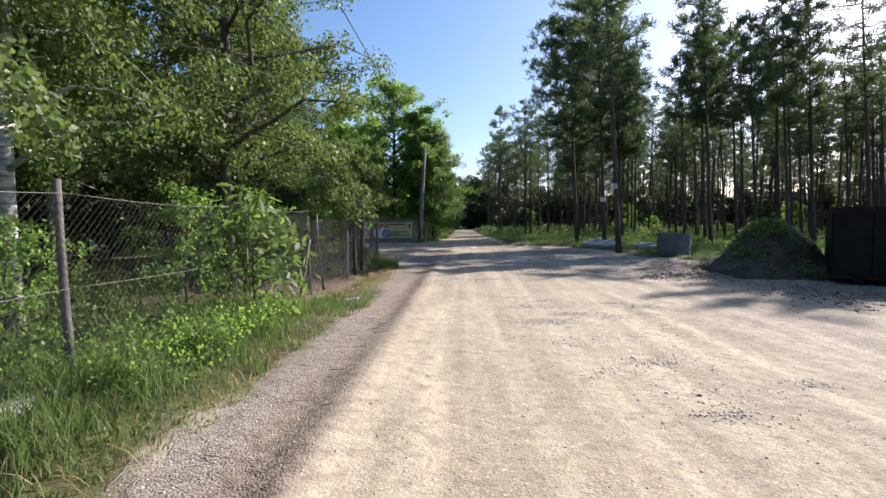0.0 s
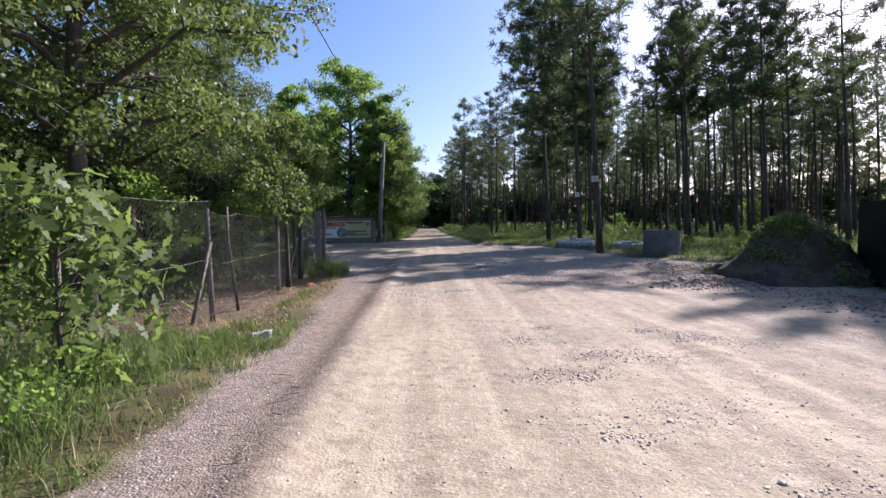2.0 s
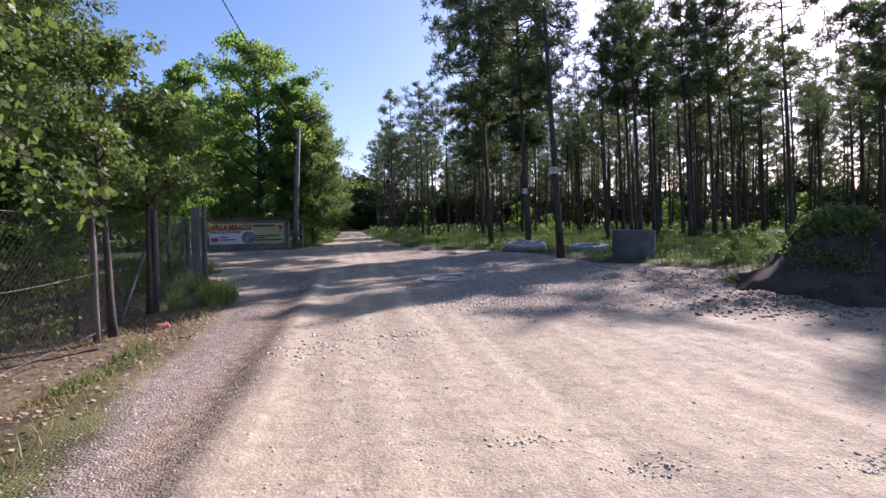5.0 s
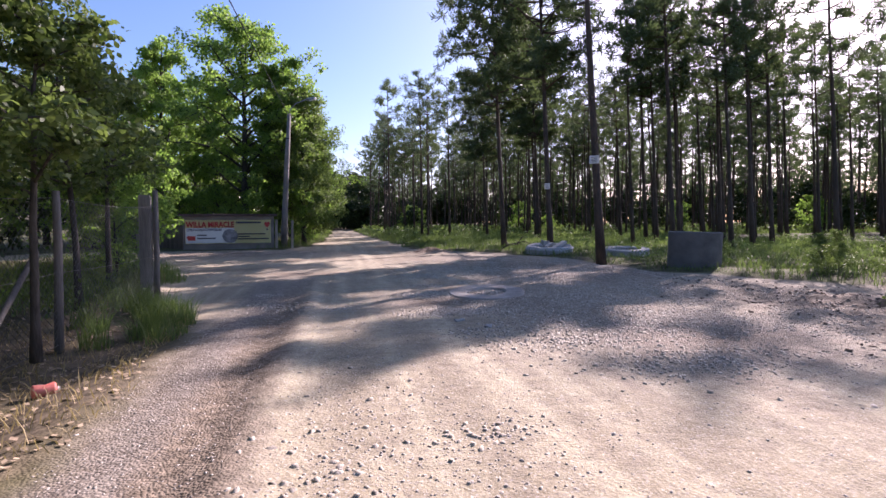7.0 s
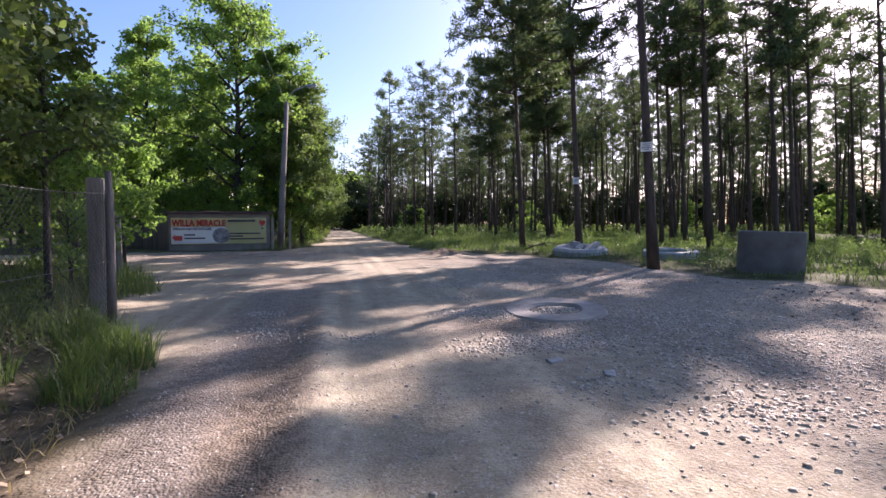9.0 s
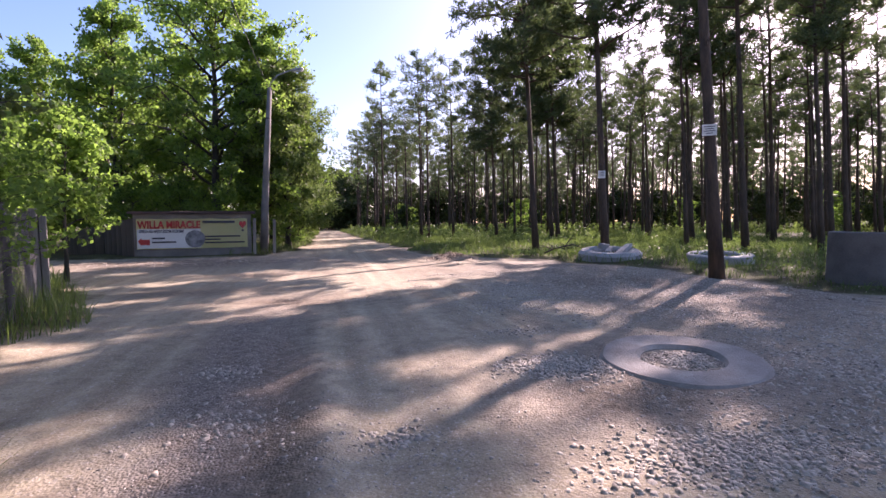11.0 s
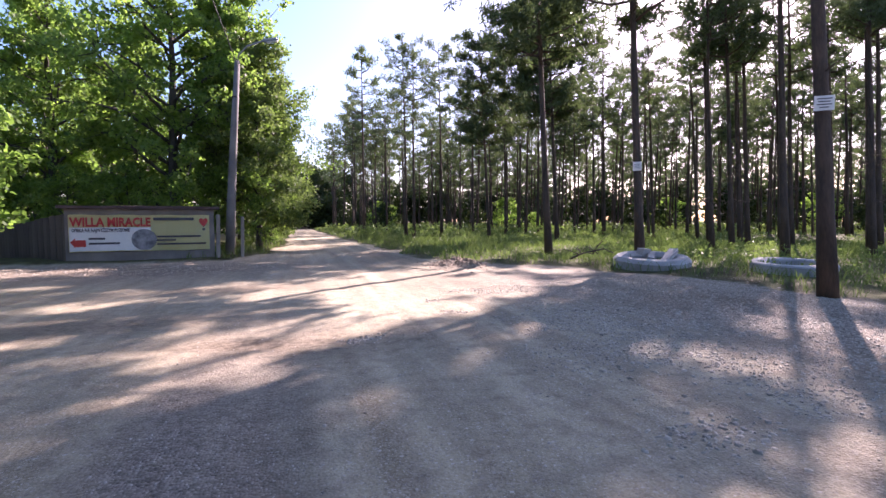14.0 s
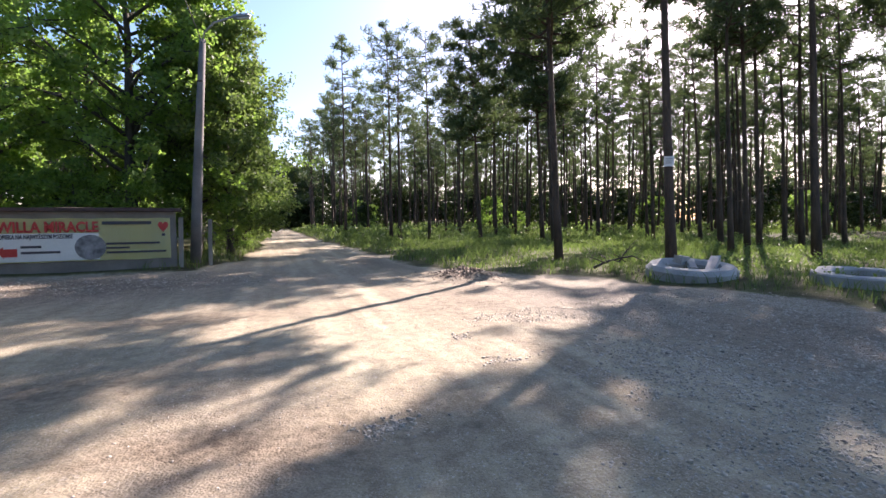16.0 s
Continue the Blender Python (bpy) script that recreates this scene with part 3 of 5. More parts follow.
for count, d0, d1, gap in ((70, 40, 62, 2.2), (150, 62, 100, 2.0)):
    want, tries = len(spots) + count, 0
    while len(spots) < want and tries < 20000:
        tries += 1
        a, d = rng.uniform(0.04, 1.25), math.sqrt(rng.uniform(d0 ** 2, d1 ** 2))
        x, y = d * math.sin(a), 18 + d * math.cos(a)
        if x > edge(RIGHT, y) + 2.5 and not (y < 66 and x < 13) and min((x - p) ** 2 + (y - q) ** 2 for p, q in spots) > gap ** 2:
            spots.append((x, y))
for i, (x, y) in enumerate(spots[:front + 70]):
    kind = PINES[0 if i in (0, 14) else 5 if i < 3 or i in (5, 6, 7, 15) else 6 if i == 4 else 3 if i == 3 else 6 if i in (17, 18, 20, 21, 22, 23) else (i * 3) % 5]
    size = 1.07 if i == 14 else 1.08 if i == 15 else 0.84 if i in (12, 13, 28) else 0.96 if i == 21 else 0.87 if i == 23 else 1.0 if i in (17, 18, 20, 21, 22, 23) else rng.uniform(0.86, 1.12) if i > 4 else (1.05, 1.0, 1.0, 0.92, 1.1)[i]
    plant("pine_tree", kind, x, y, rng.uniform(0, 6.28), size, "tall slender pine with a bare trunk on the forest floor", "tree", "pines of the plantation", float(lie(x, y)) - 0.05, 4.0 if i == 0 else 3.0 if x > 7 and y < 45 else rng.uniform(-1.5, 2.0))


def stand(name, kinds, places, label):
    """Distant trees of one wood, trunks and crowns joined."""
    ob = empty(name, pose(0, 0, 0), label, "trees", kind="stuff")
    for q, key in enumerate(("trunk", "crown")):
        vs, fs, n = [], [], 0
        for i, (x, y) in enumerate(places):
            me = kinds[i % len(kinds)][q]
            v = np.zeros(len(me.vertices) * 3)
            me.vertices.foreach_get("co", v)
            a, size = rng.uniform(0, 6.28), rng.uniform(0.85, 1.15)
            v = v.reshape(-1, 3) * size
            v = np.stack([v[:, 0] * math.cos(a) - v[:, 1] * math.sin(a) + x, v[:, 0] * math.sin(a) + v[:, 1] * math.cos(a) + y, v[:, 2]], 1)
            vs.append(v)
            fs += [tuple(k + n for k in p.vertices) for p in me.polygons]
            n += len(v)
        put(key, mesh_of(name + "_" + key, np.vstack(vs), fs, kinds[0][q].materials[0]), ob)


stand("far_pines", THICK, spots[front + 70:], "rows of distant pines deep in the plantation")

# the sign board nailed to the nearest pine
ob = empty("tree_sign", pose(7.15 - 0.173 - 0.093, 22.35 + 0.13 - 0.115, 2.98, 0, 0, -38), "small white notice plate nailed to a pine trunk", "sign")
part("plate", box_bm(0.27, 0.012, 0.23, 0.003), M["plate"], ob)
for k, (w, z) in enumerate(((0.2, 0.175), (0.16, 0.13), (0.2, 0.085), (0.12, 0.04))):
    part("text_bar", box_bm(w, 0.004, 0.016, 0), M["ink"], ob, m=pose(0, -0.009, z))

ob = empty("tree_sign", pose(8.1 - 0.115 - 0.075, 27.9 + 0.087 - 0.11, 2.62, 0, 0, -40), "small pale notice plate nailed to a pine trunk", "sign")
part("plate", box_bm(0.22, 0.012, 0.24, 0.003), M["plate"], ob)
for z in (0.07, 0.12, 0.17):
    part("text_bar", box_bm(0.15, 0.004, 0.014, 0), M["ink"], ob, m=pose(0, -0.009, z))

# ---- broadleaf trees and bushes ----
BIRCH = [broadleaf("birch", 12.0, 0.13, 2.0, 3.1, 30, 130, 0.08, M["leaf_birch"], M["bark_dark"], 21, 0.5, spread=0.31, subs=5, oval=True), broadleaf("birch", 11.0, 0.1, 2.0, 2.6, 26, 120, 0.08, M["leaf_birch"], M["bark_birch"], 22, 0.7, spread=0.31, subs=5, oval=True)]
MAPLE = [broadleaf("maple", 13.5, 0.2, 2.0, 4.1, 38, 80, 0.15, M["leaf_maple"], M["bark_dark"], 31, 0.1, spread=0.34, subs=5, slim=0.42), broadleaf("maple", 12.5, 0.16, 1.8, 2.7, 28, 70, 0.145, M["leaf_maple"], M["bark_dark"], 32, 0.1, spread=0.34, subs=5, slim=0.42)]
OAKS = [broadleaf("oak", 13.6, 0.22, 2.2, 4.3, 34, 54, 0.165, M["leaf_oak"], M["bark_dark"], 35, 0.0, spread=0.25, subs=5, slim=0.42), broadleaf("oak", 13.2, 0.17, 1.6, 3.0, 30, 50, 0.155, M["leaf_oak"], M["bark_dark"], 36, 0.0, spread=0.27, top=0.5, subs=5, slim=0.42)]
BUSHY = broadleaf("lime", 8.5, 0.1, 0.4, 2.1, 28, 72, 0.12, M["leaf_bright"], M["bark_dark"], 41, 0.2, top=0.3, subs=5)
WOOD = [broadleaf("wood", 12.5, 0.14, 2.5, 2.8, 20, 20, 0.22, M["leaf_shaded"], M["bark_dark"], 51, 0.1, subs=2), broadleaf("wood", 11.5, 0.12, 1.4, 2.4, 20, 20, 0.22, M["leaf_shaded"], M["bark_birch"], 52, 0.2, subs=2)]
FAR = [broadleaf("far", 11.5, 0.13, 1.0, 3.0, 18, 9, 0.42, M["leaf_shaded"], M["bark_dark"], 53, 0.1, subs=2), broadleaf("far", 10.0, 0.12, 0.8, 2.6, 18, 9, 0.42, M["leaf_shaded"], M["bark_dark"], 54, 0.1, subs=2)]
YOUNG = [broadleaf("young", 4.6, 0.055, 1.7, 1.1, 14, 34, 0.085, M["leaf_birch"], M["bark_dark"], 61, 0.2, oval=True), broadleaf("young", 4.2, 0.05, 1.7, 1.0, 14, 34, 0.085, M["leaf_birch"], M["bark_dark"], 62, 0.2, oval=True), broadleaf("young", 4.3, 0.05, 1.2, 1.3, 15, 34, 0.12, M["leaf_maple"], M["bark_dark"], 63, 0.2, oval=True)]
for kind, k, x, y, s, label in (
        (BIRCH, 0, -4.9, 9.6, 1.03, "tall birch with a dense drooping green crown behind the fence"),
        (BIRCH, 1, -5.6, 5.6, 1.0, "white-stemmed birch with fine hanging leaves behind the fence"),
        (BIRCH, 0, -6.3, 13.0, 0.92, "tall birch with a dense drooping green crown behind the fence"),
        (BIRCH, 1, -8.0, 7.8, 1.05, "white-stemmed birch with fine hanging leaves behind the fence"),
        (BIRCH, 1, -9.4, 10.5, 1.05, "white-stemmed birch with fine hanging leaves behind the fence"),
        (BIRCH, 1, -10.5, 24.5, 1.05, "white-stemmed birch with fine hanging leaves behind the fence"),
        (BIRCH, 1, -7.6, 20.4, 0.95, "white-stemmed birch with fine hanging leaves behind the fence")):
    plant("birch_tree", kind[k], x, y, rng.uniform(0, 6.28), s, label, "tree", "birches behind the fence")
for k, x, y, s in ((0, -5.9, 39.4, 1.0), (1, -10.6, 40.6, 0.97), (1, -8.6, 44.5, 0.9), (1, -14.0, 41.5, 0.82), (1, -13.0, 46.0, 1.0), (1, -17.0, 36.0, 0.72), (0, -17.5, 42.0, 0.78), (0, -12.0, 52.0, 0.85), (1, -20.0, 31.5, 0.75)):
    plant("oak_tree", OAKS[k], x, y, rng.uniform(0, 6.28), s, "broad dark green oak standing behind the boundary wall", "tree", "oaks behind the wall")
for k, x, y, s in ((1, -3.7, 39.2, 0.92), (0, -3.9, 45.0, 0.8), (1, -16.0, 33.0, 0.75), (1, -12.6, 36.6, 0.5), (0, -4.3, 54, 0.8), (1, -4.5, 63, 0.9), (1, -4.2, 74, 0.9)):
    plant("maple_tree", MAPLE[k], x, y, rng.uniform(0, 6.28), s, "full-crowned green maple standing behind the boundary wall", "tree", "maples behind the wall")
for x, y, s in ((-2.55, 38.6, 1.15), (-2.6, 42.5, 1.1), (-2.5, 47.5, 0.95), (-2.7, 53, 0.9), (-2.8, 60, 0.9), (-3.0, 70, 0.95), (-3.0, 79, 1.0), (-2.9, 88, 1.0)):
    plant("bushy_tree", BUSHY, x, y, rng.uniform(0, 6.28), s, "bright green bushy tree leafy down to the roadside", "tree", "bushy trees along the road")
for k, x, y, s in ((0, -3.05, 13.05, 0.85), (1, -3.2, 14.55, 0.85), (0, -4.0, 17.0, 0.9), (1, -4.3, 18.6, 1.0), (2, -6.4, 26.2, 0.95), (2, -6.9, 24.6, 0.8)):
    plant("young_tree", YOUNG[k], x, y, rng.uniform(0, 6.28), s, "young thin-stemmed tree growing in the fence line", "tree", "young trees along the fence")
n = 0
while n < 58:
    x, y = rng.uniform(-30, -6.8), rng.uniform(-6, 30)
    if x > -10 and y > 18 or (-13 < x and 26 < y < 36) or (x > -8.5 and y > 3):
        continue
    n += 1
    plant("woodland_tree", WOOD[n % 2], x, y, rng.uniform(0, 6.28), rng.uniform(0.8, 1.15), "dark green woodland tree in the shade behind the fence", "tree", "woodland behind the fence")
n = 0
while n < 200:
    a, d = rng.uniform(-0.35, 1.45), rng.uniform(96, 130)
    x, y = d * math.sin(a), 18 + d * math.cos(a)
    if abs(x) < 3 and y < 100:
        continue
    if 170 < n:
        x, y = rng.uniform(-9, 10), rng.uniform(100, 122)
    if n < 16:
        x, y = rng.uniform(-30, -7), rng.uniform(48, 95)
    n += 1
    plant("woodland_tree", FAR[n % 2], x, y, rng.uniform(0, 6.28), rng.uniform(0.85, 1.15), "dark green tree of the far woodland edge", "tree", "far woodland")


# ---- undergrowth ----
def blades(xs, ys, hs, ws, r, lean=0.35):
    """Bent grass blades: two quads each, one island a blade."""
    n = len(xs)
    a = r.uniform(0, 6.28, n)
    side = np.stack([np.cos(a), np.sin(a), 0 * a], 1) * ws[:, None]
    b = r.uniform(0, 6.28, n)
    out = np.stack([np.cos(b), np.sin(b), 0 * b], 1) * (hs * lean * r.uniform(0.2, 1.6, n))[:, None]
    p = np.stack([xs, ys, lie(xs, ys) - 0.01], 1)
    up = np.array([0, 0, 1.0]) * hs[:, None]
    v = np.stack([p - side, p + side, p + up * 0.6 + out * 0.35 + side * 0.8, p + up * 0.6 + out * 0.35 - side * 0.8, p + up + out + side * 0.12, p + up + out - side * 0.12], 1).reshape(-1, 3)
    i = np.arange(n)[:, None] * 6
    return v, np.concatenate([i + np.array([[0, 1, 2, 3]]), i + np.array([[3, 2, 4, 5]])], 1).reshape(-1, 4)


def scatter(n, x0, x1, y0, y1, keep, r):
    x, y = r.uniform(x0, x1, n), r.uniform(y0, y1, n)
    k = keep(x, y)
    return x[k], y[k]


on_left = lambda x, y: (edge(LEFT, y) - x + 0.25 * wave(x * 2, y * 2, 21)) > 0.1
on_right = lambda x, y: (x - edge(RIGHT, y) + 0.35 * wave(x * 2, y * 2, 22)) > 0.2
r = np.random.default_rng(5)
x, y = scatter(40000, -4.6, -1.5, 0.5, 12.5, lambda x, y: on_left(x, y) & ((y < 8.6 + 0.8 * lumps(x, y, 0.9)) | ((lumps(x, y, 0.5) > 0.35) & (x > -2.7))) & (wave(x * 1.3, y * 1.3, 23) > -0.75) & (lumps(x, y, 0.22) + 1.6 * (edge(LEFT, y) - x) > 0.1), r)
h = r.uniform(0.07, 0.33, len(x)) * (1 - 0.55 * smooth(6.0, 9.5, y)) * (0.35 + 0.75 * smooth(0.1, 0.9, edge(LEFT, y) - x)) * (0.45 + 0.9 * smooth(-0.4, 0.6, lumps(x, y, 0.35)))
tagged(put("verge_grass", mesh_of("verge_grass", *blades(x, y, h, r.uniform(0.003, 0.007, len(x)), r, 0.55), M["grass"])), "lush green grass along the fence foot", "grass", kind="stuff")
x, y = scatter(9000, -4.5, -1.6, 1.0, 18, lambda x, y: on_left(x, y) & ((wave(x * 1.3, y * 1.3, 23) < -0.2) | ((y > 8) & (x > -2.9) & (lumps(x, y, 0.6) > -0.2)) | (edge(LEFT, y) - x < 0.35)), r)
tagged(put("dry_grass", mesh_of("dry_grass", *blades(x, y, r.uniform(0.04, 0.16, len(x)), r.uniform(0.002, 0.005, len(x)), r, 0.9), M["dry"])), "short dry straw-coloured grass on the verge", "grass", kind="stuff")
x, y = scatter(22000, -9, -2.2, 12.5, 27.5, lambda x, y: on_left(x, y) & ((y > 16.8) | (x < -6.0)), r)
tagged(put("corner_grass", mesh_of("corner_grass", *blades(x, y, r.uniform(0.1, 0.42, len(x)), r.uniform(0.004, 0.008, len(x)), r, 0.4), M["grass"])), "tall rough grass round the fence corner", "grass", kind="stuff")
x, y = scatter(16000, -14, -4.2, -2, 12.5, lambda x, y: on_left(x, y) & ((y < 8) | (x < -6.5)), r)
tagged(put("garden_grass", mesh_of("garden_grass", *blades(x, y, r.uniform(0.1, 0.4, len(x)), r.uniform(0.005, 0.01, len(x)), r, 0.5), M["grass"])), "rough grass among the trees behind the fence", "grass", kind="stuff")
x, y = scatter(60000, 1.5, 26, 16.5, 48, on_right, r)
d = smooth(18, 45, y)
tagged(put("forest_grass", mesh_of("forest_grass", *blades(x, y, r.uniform(0.1, 0.34, len(x)) * (0.8 + 0.35 * wave(x, y, 24)), r.uniform(0.005, 0.01, len(x)) * (1 + d), r, 0.5), M["grass"])), "sunlit grass covering the pine forest floor", "grass", kind="stuff")
x, y = scatter(60000, 1.2, 75, 44, 115, on_right, r)
tagged(put("far_forest_grass", mesh_of("far_forest_grass", *blades(x, y, r.uniform(0.15, 0.4, len(x)), r.uniform(0.02, 0.04, len(x)), r, 0.5), M["grass"])), "bright grass deeper in the pine forest", "grass", kind="stuff")
x, y = scatter(7000, -4.5, -1.4, 33.5, 75, on_left, r)
tagged(put("roadside_grass", mesh_of("roadside_grass", *blades(x, y, r.uniform(0.12, 0.35, len(x)), r.uniform(0.006, 0.014, len(x)), r, 0.5), M["grass"])), "grass fringe beside the wall and road", "grass", kind="stuff")


def herbs(name, n, x0, x1, y0, y1, keep, h, size, per, material, label, seed):
    r = np.random.default_rng(seed)
    x, y = scatter(n, x0, x1, y0, y1, keep, r)
    c = np.stack([x, y, lie(x, y) + h * r.uniform(0.3, 1.0, len(x))], 1)
    v, f = leaves(c, h * 0.55, per, size, r, -0.2, 0.36)
    v[:, 2] = np.maximum(v[:, 2], 0.02)
    tagged(put(name, mesh_of(name, v, f, material)), label, "plants", kind="stuff")


herbs("forest_herbs", 2000, 7, 30, 17, 48, lambda x, y: on_right(x, y) & (x > edge(RIGHT, y) + 1.2) & (wave(x * 0.8, y * 0.8, 31) > -0.1), 0.36, 0.075, 16, M["leaf_bright"], "low leafy herbs and seedlings under the pines", 71)
herbs("far_forest_herbs", 2600, 3, 75, 46, 112, on_right, 0.7, 0.24, 9, M["leaf_bright"], "bright undergrowth deeper under the pines", 72)
herbs("garden_herbs", 1000, -13, -3.6, -1, 19, lambda x, y: on_left(x, y) & (lumps(x, y, 1.1) > -0.2) & ((y < 8) | (x < -5.5) | (lumps(x, y, 0.7) > 0.55)), 0.5, 0.06, 30, M["leaf_birch"], "leafy undergrowth behind the fence", 73)
herbs("fence_line_weeds", 420, -7.5, -3.45, 8, 19, lambda x, y: on_left(x, y) & (lumps(x, y, 0.9) > -0.05), 0.42, 0.06, 26, M["leaf_birch"], "dull green weeds in the shade behind the fence", 75)
herbs("fence_weeds", 55, -3.6, -2.3, 3.4, 6.4, on_left, 0.4, 0.042, 46, M["leaf_maple"], "leafy weeds at the fence foot", 74)

r = np.random.default_rng(81)
x, y = scatter(9000, -3.7, -1.9, 15.2, 18.6, lambda x, y: on_left(x, y) & (lumps(x, y, 0.3) + 0.25 * (y - 16) > -0.1), r)
tagged(put("post_grass", mesh_of("post_grass", *blades(x, y, r.uniform(0.08, 0.36, len(x)), r.uniform(0.003, 0.007, len(x)), r, 0.5), M["grass"])), "tall green grass round the timber gate post", "grass", kind="stuff")
x, y = scatter(5000, -3.3, -1.75, 7.2, 10.2, lambda x, y: on_left(x, y) & (lumps(x, y, 0.3) - 0.3 * (y - 8.6) > 0.05), r)
tagged(put("tuft_grass", mesh_of("tuft_grass", *blades(x, y, r.uniform(0.04, 0.2, len(x)), r.uniform(0.003, 0.006, len(x)), r, 0.6), M["grass"])), "short green grass tufts on the bare verge", "grass", kind="stuff")
r = np.random.default_rng(44)
x, y = scatter(5000, -6.5, -2.0, 7.8, 17.5, lambda x, y: on_left(x, y), r)
n = len(x)
a, tip, ln = r.uniform(0, 6.28, n), r.normal(0, 0.25, n), r.uniform(0.025, 0.06, n)
d = np.stack([np.cos(a), np.sin(a), tip], 1) * ln[:, None]
s = np.stack([-np.sin(a), np.cos(a), r.normal(0, 0.3, n)], 1) * ln[:, None] * 0.35
p = np.stack([x, y, lie(x, y) + 0.012], 1)
tagged(put("fallen_leaves", mesh_of("fallen_leaves", np.stack([p, p + d * 0.5 + s, p + d, p + d * 0.5 - s], 1), np.arange(n * 4).reshape(-1, 4), M["dead_leaf"])), "dry brown fallen leaves along the fence", "leaves", kind="stuff")

SHRUB = [broadleaf("shrub", 2.6, 0.03, 0.2, 1.2, 16, 26, 0.09, M["leaf_maple"], M["bark_dark"], 81, top=0.4, subs=2), broadleaf("shrub", 3.6, 0.04, 0.3, 1.7, 18, 26, 0.16, M["leaf_shaded"], M["bark_dark"], 82, top=0.4, subs=2), broadleaf("shrub", 3.6, 0.04, 0.3, 1.8, 16, 9, 0.3, M["leaf_shaded"], M["bark_dark"], 83, top=0.4, subs=2), broadleaf("shrub", 3.4, 0.04, 0.3, 1.7, 15, 9, 0.26, M["leaf_maple"], M["bark_dark"], 84, top=0.4, subs=2)]
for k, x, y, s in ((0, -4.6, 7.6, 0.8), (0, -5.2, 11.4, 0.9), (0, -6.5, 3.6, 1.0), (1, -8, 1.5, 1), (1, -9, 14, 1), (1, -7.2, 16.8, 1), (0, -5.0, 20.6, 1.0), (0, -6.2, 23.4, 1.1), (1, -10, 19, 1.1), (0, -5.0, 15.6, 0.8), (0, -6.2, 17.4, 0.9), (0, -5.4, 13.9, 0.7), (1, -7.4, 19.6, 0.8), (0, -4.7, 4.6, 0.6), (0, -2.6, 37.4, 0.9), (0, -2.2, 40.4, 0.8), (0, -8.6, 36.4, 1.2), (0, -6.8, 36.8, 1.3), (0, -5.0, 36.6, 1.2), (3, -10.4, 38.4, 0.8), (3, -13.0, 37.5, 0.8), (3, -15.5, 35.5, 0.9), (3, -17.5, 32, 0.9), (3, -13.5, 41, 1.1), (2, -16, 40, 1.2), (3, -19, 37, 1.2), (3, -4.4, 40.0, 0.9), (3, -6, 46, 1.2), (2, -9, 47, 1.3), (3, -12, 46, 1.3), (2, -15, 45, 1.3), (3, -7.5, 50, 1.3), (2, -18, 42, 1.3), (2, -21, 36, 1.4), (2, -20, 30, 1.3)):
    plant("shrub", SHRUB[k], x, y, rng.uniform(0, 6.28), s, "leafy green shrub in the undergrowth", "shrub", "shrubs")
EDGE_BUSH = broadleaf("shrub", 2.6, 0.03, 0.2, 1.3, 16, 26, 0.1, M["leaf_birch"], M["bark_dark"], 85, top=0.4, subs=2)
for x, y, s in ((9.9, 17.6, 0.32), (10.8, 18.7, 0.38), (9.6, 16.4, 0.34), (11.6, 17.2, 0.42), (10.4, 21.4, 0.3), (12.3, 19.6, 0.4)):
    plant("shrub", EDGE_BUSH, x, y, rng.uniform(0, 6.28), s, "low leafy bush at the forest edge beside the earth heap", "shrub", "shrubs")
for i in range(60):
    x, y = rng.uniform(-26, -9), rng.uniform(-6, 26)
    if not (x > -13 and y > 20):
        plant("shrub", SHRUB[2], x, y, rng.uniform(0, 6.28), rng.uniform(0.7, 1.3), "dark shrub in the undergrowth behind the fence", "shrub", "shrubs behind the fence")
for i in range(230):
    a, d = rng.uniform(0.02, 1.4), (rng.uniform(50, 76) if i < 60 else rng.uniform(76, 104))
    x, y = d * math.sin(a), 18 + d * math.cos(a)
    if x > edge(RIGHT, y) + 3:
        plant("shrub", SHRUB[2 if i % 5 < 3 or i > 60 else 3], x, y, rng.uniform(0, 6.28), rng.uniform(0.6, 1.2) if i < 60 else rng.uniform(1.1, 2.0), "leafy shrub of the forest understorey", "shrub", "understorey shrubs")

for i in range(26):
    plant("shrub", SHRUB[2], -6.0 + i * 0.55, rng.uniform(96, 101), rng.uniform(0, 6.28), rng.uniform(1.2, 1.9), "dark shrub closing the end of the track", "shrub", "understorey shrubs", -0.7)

# oak sapling at the fence, with large lobed leaves
OAK = list(broadleaf("oak", 1.9, 0.022, 0.4, 0.85, 15, 1, 0.13, M["leaf_bright"], M["bark_dark"], 91, 0.3, top=0.35, spread=0.4, subs=3))
tips = np.array([v.co[:] for v in OAK[1].vertices]).reshape(-1, 4, 3)[:, 0]
OAK[1] = mesh_of("oak_crown", *oak_leaves(tips, 0.09, 5, 0.17, np.random.default_rng(92)), M["leaf_bright"])
plant("oak_sapling", OAK, -3.05, 6.7, 0.6, 1.0, "oak sapling with large bright green leaves leaning through the fence", "sapling", "")

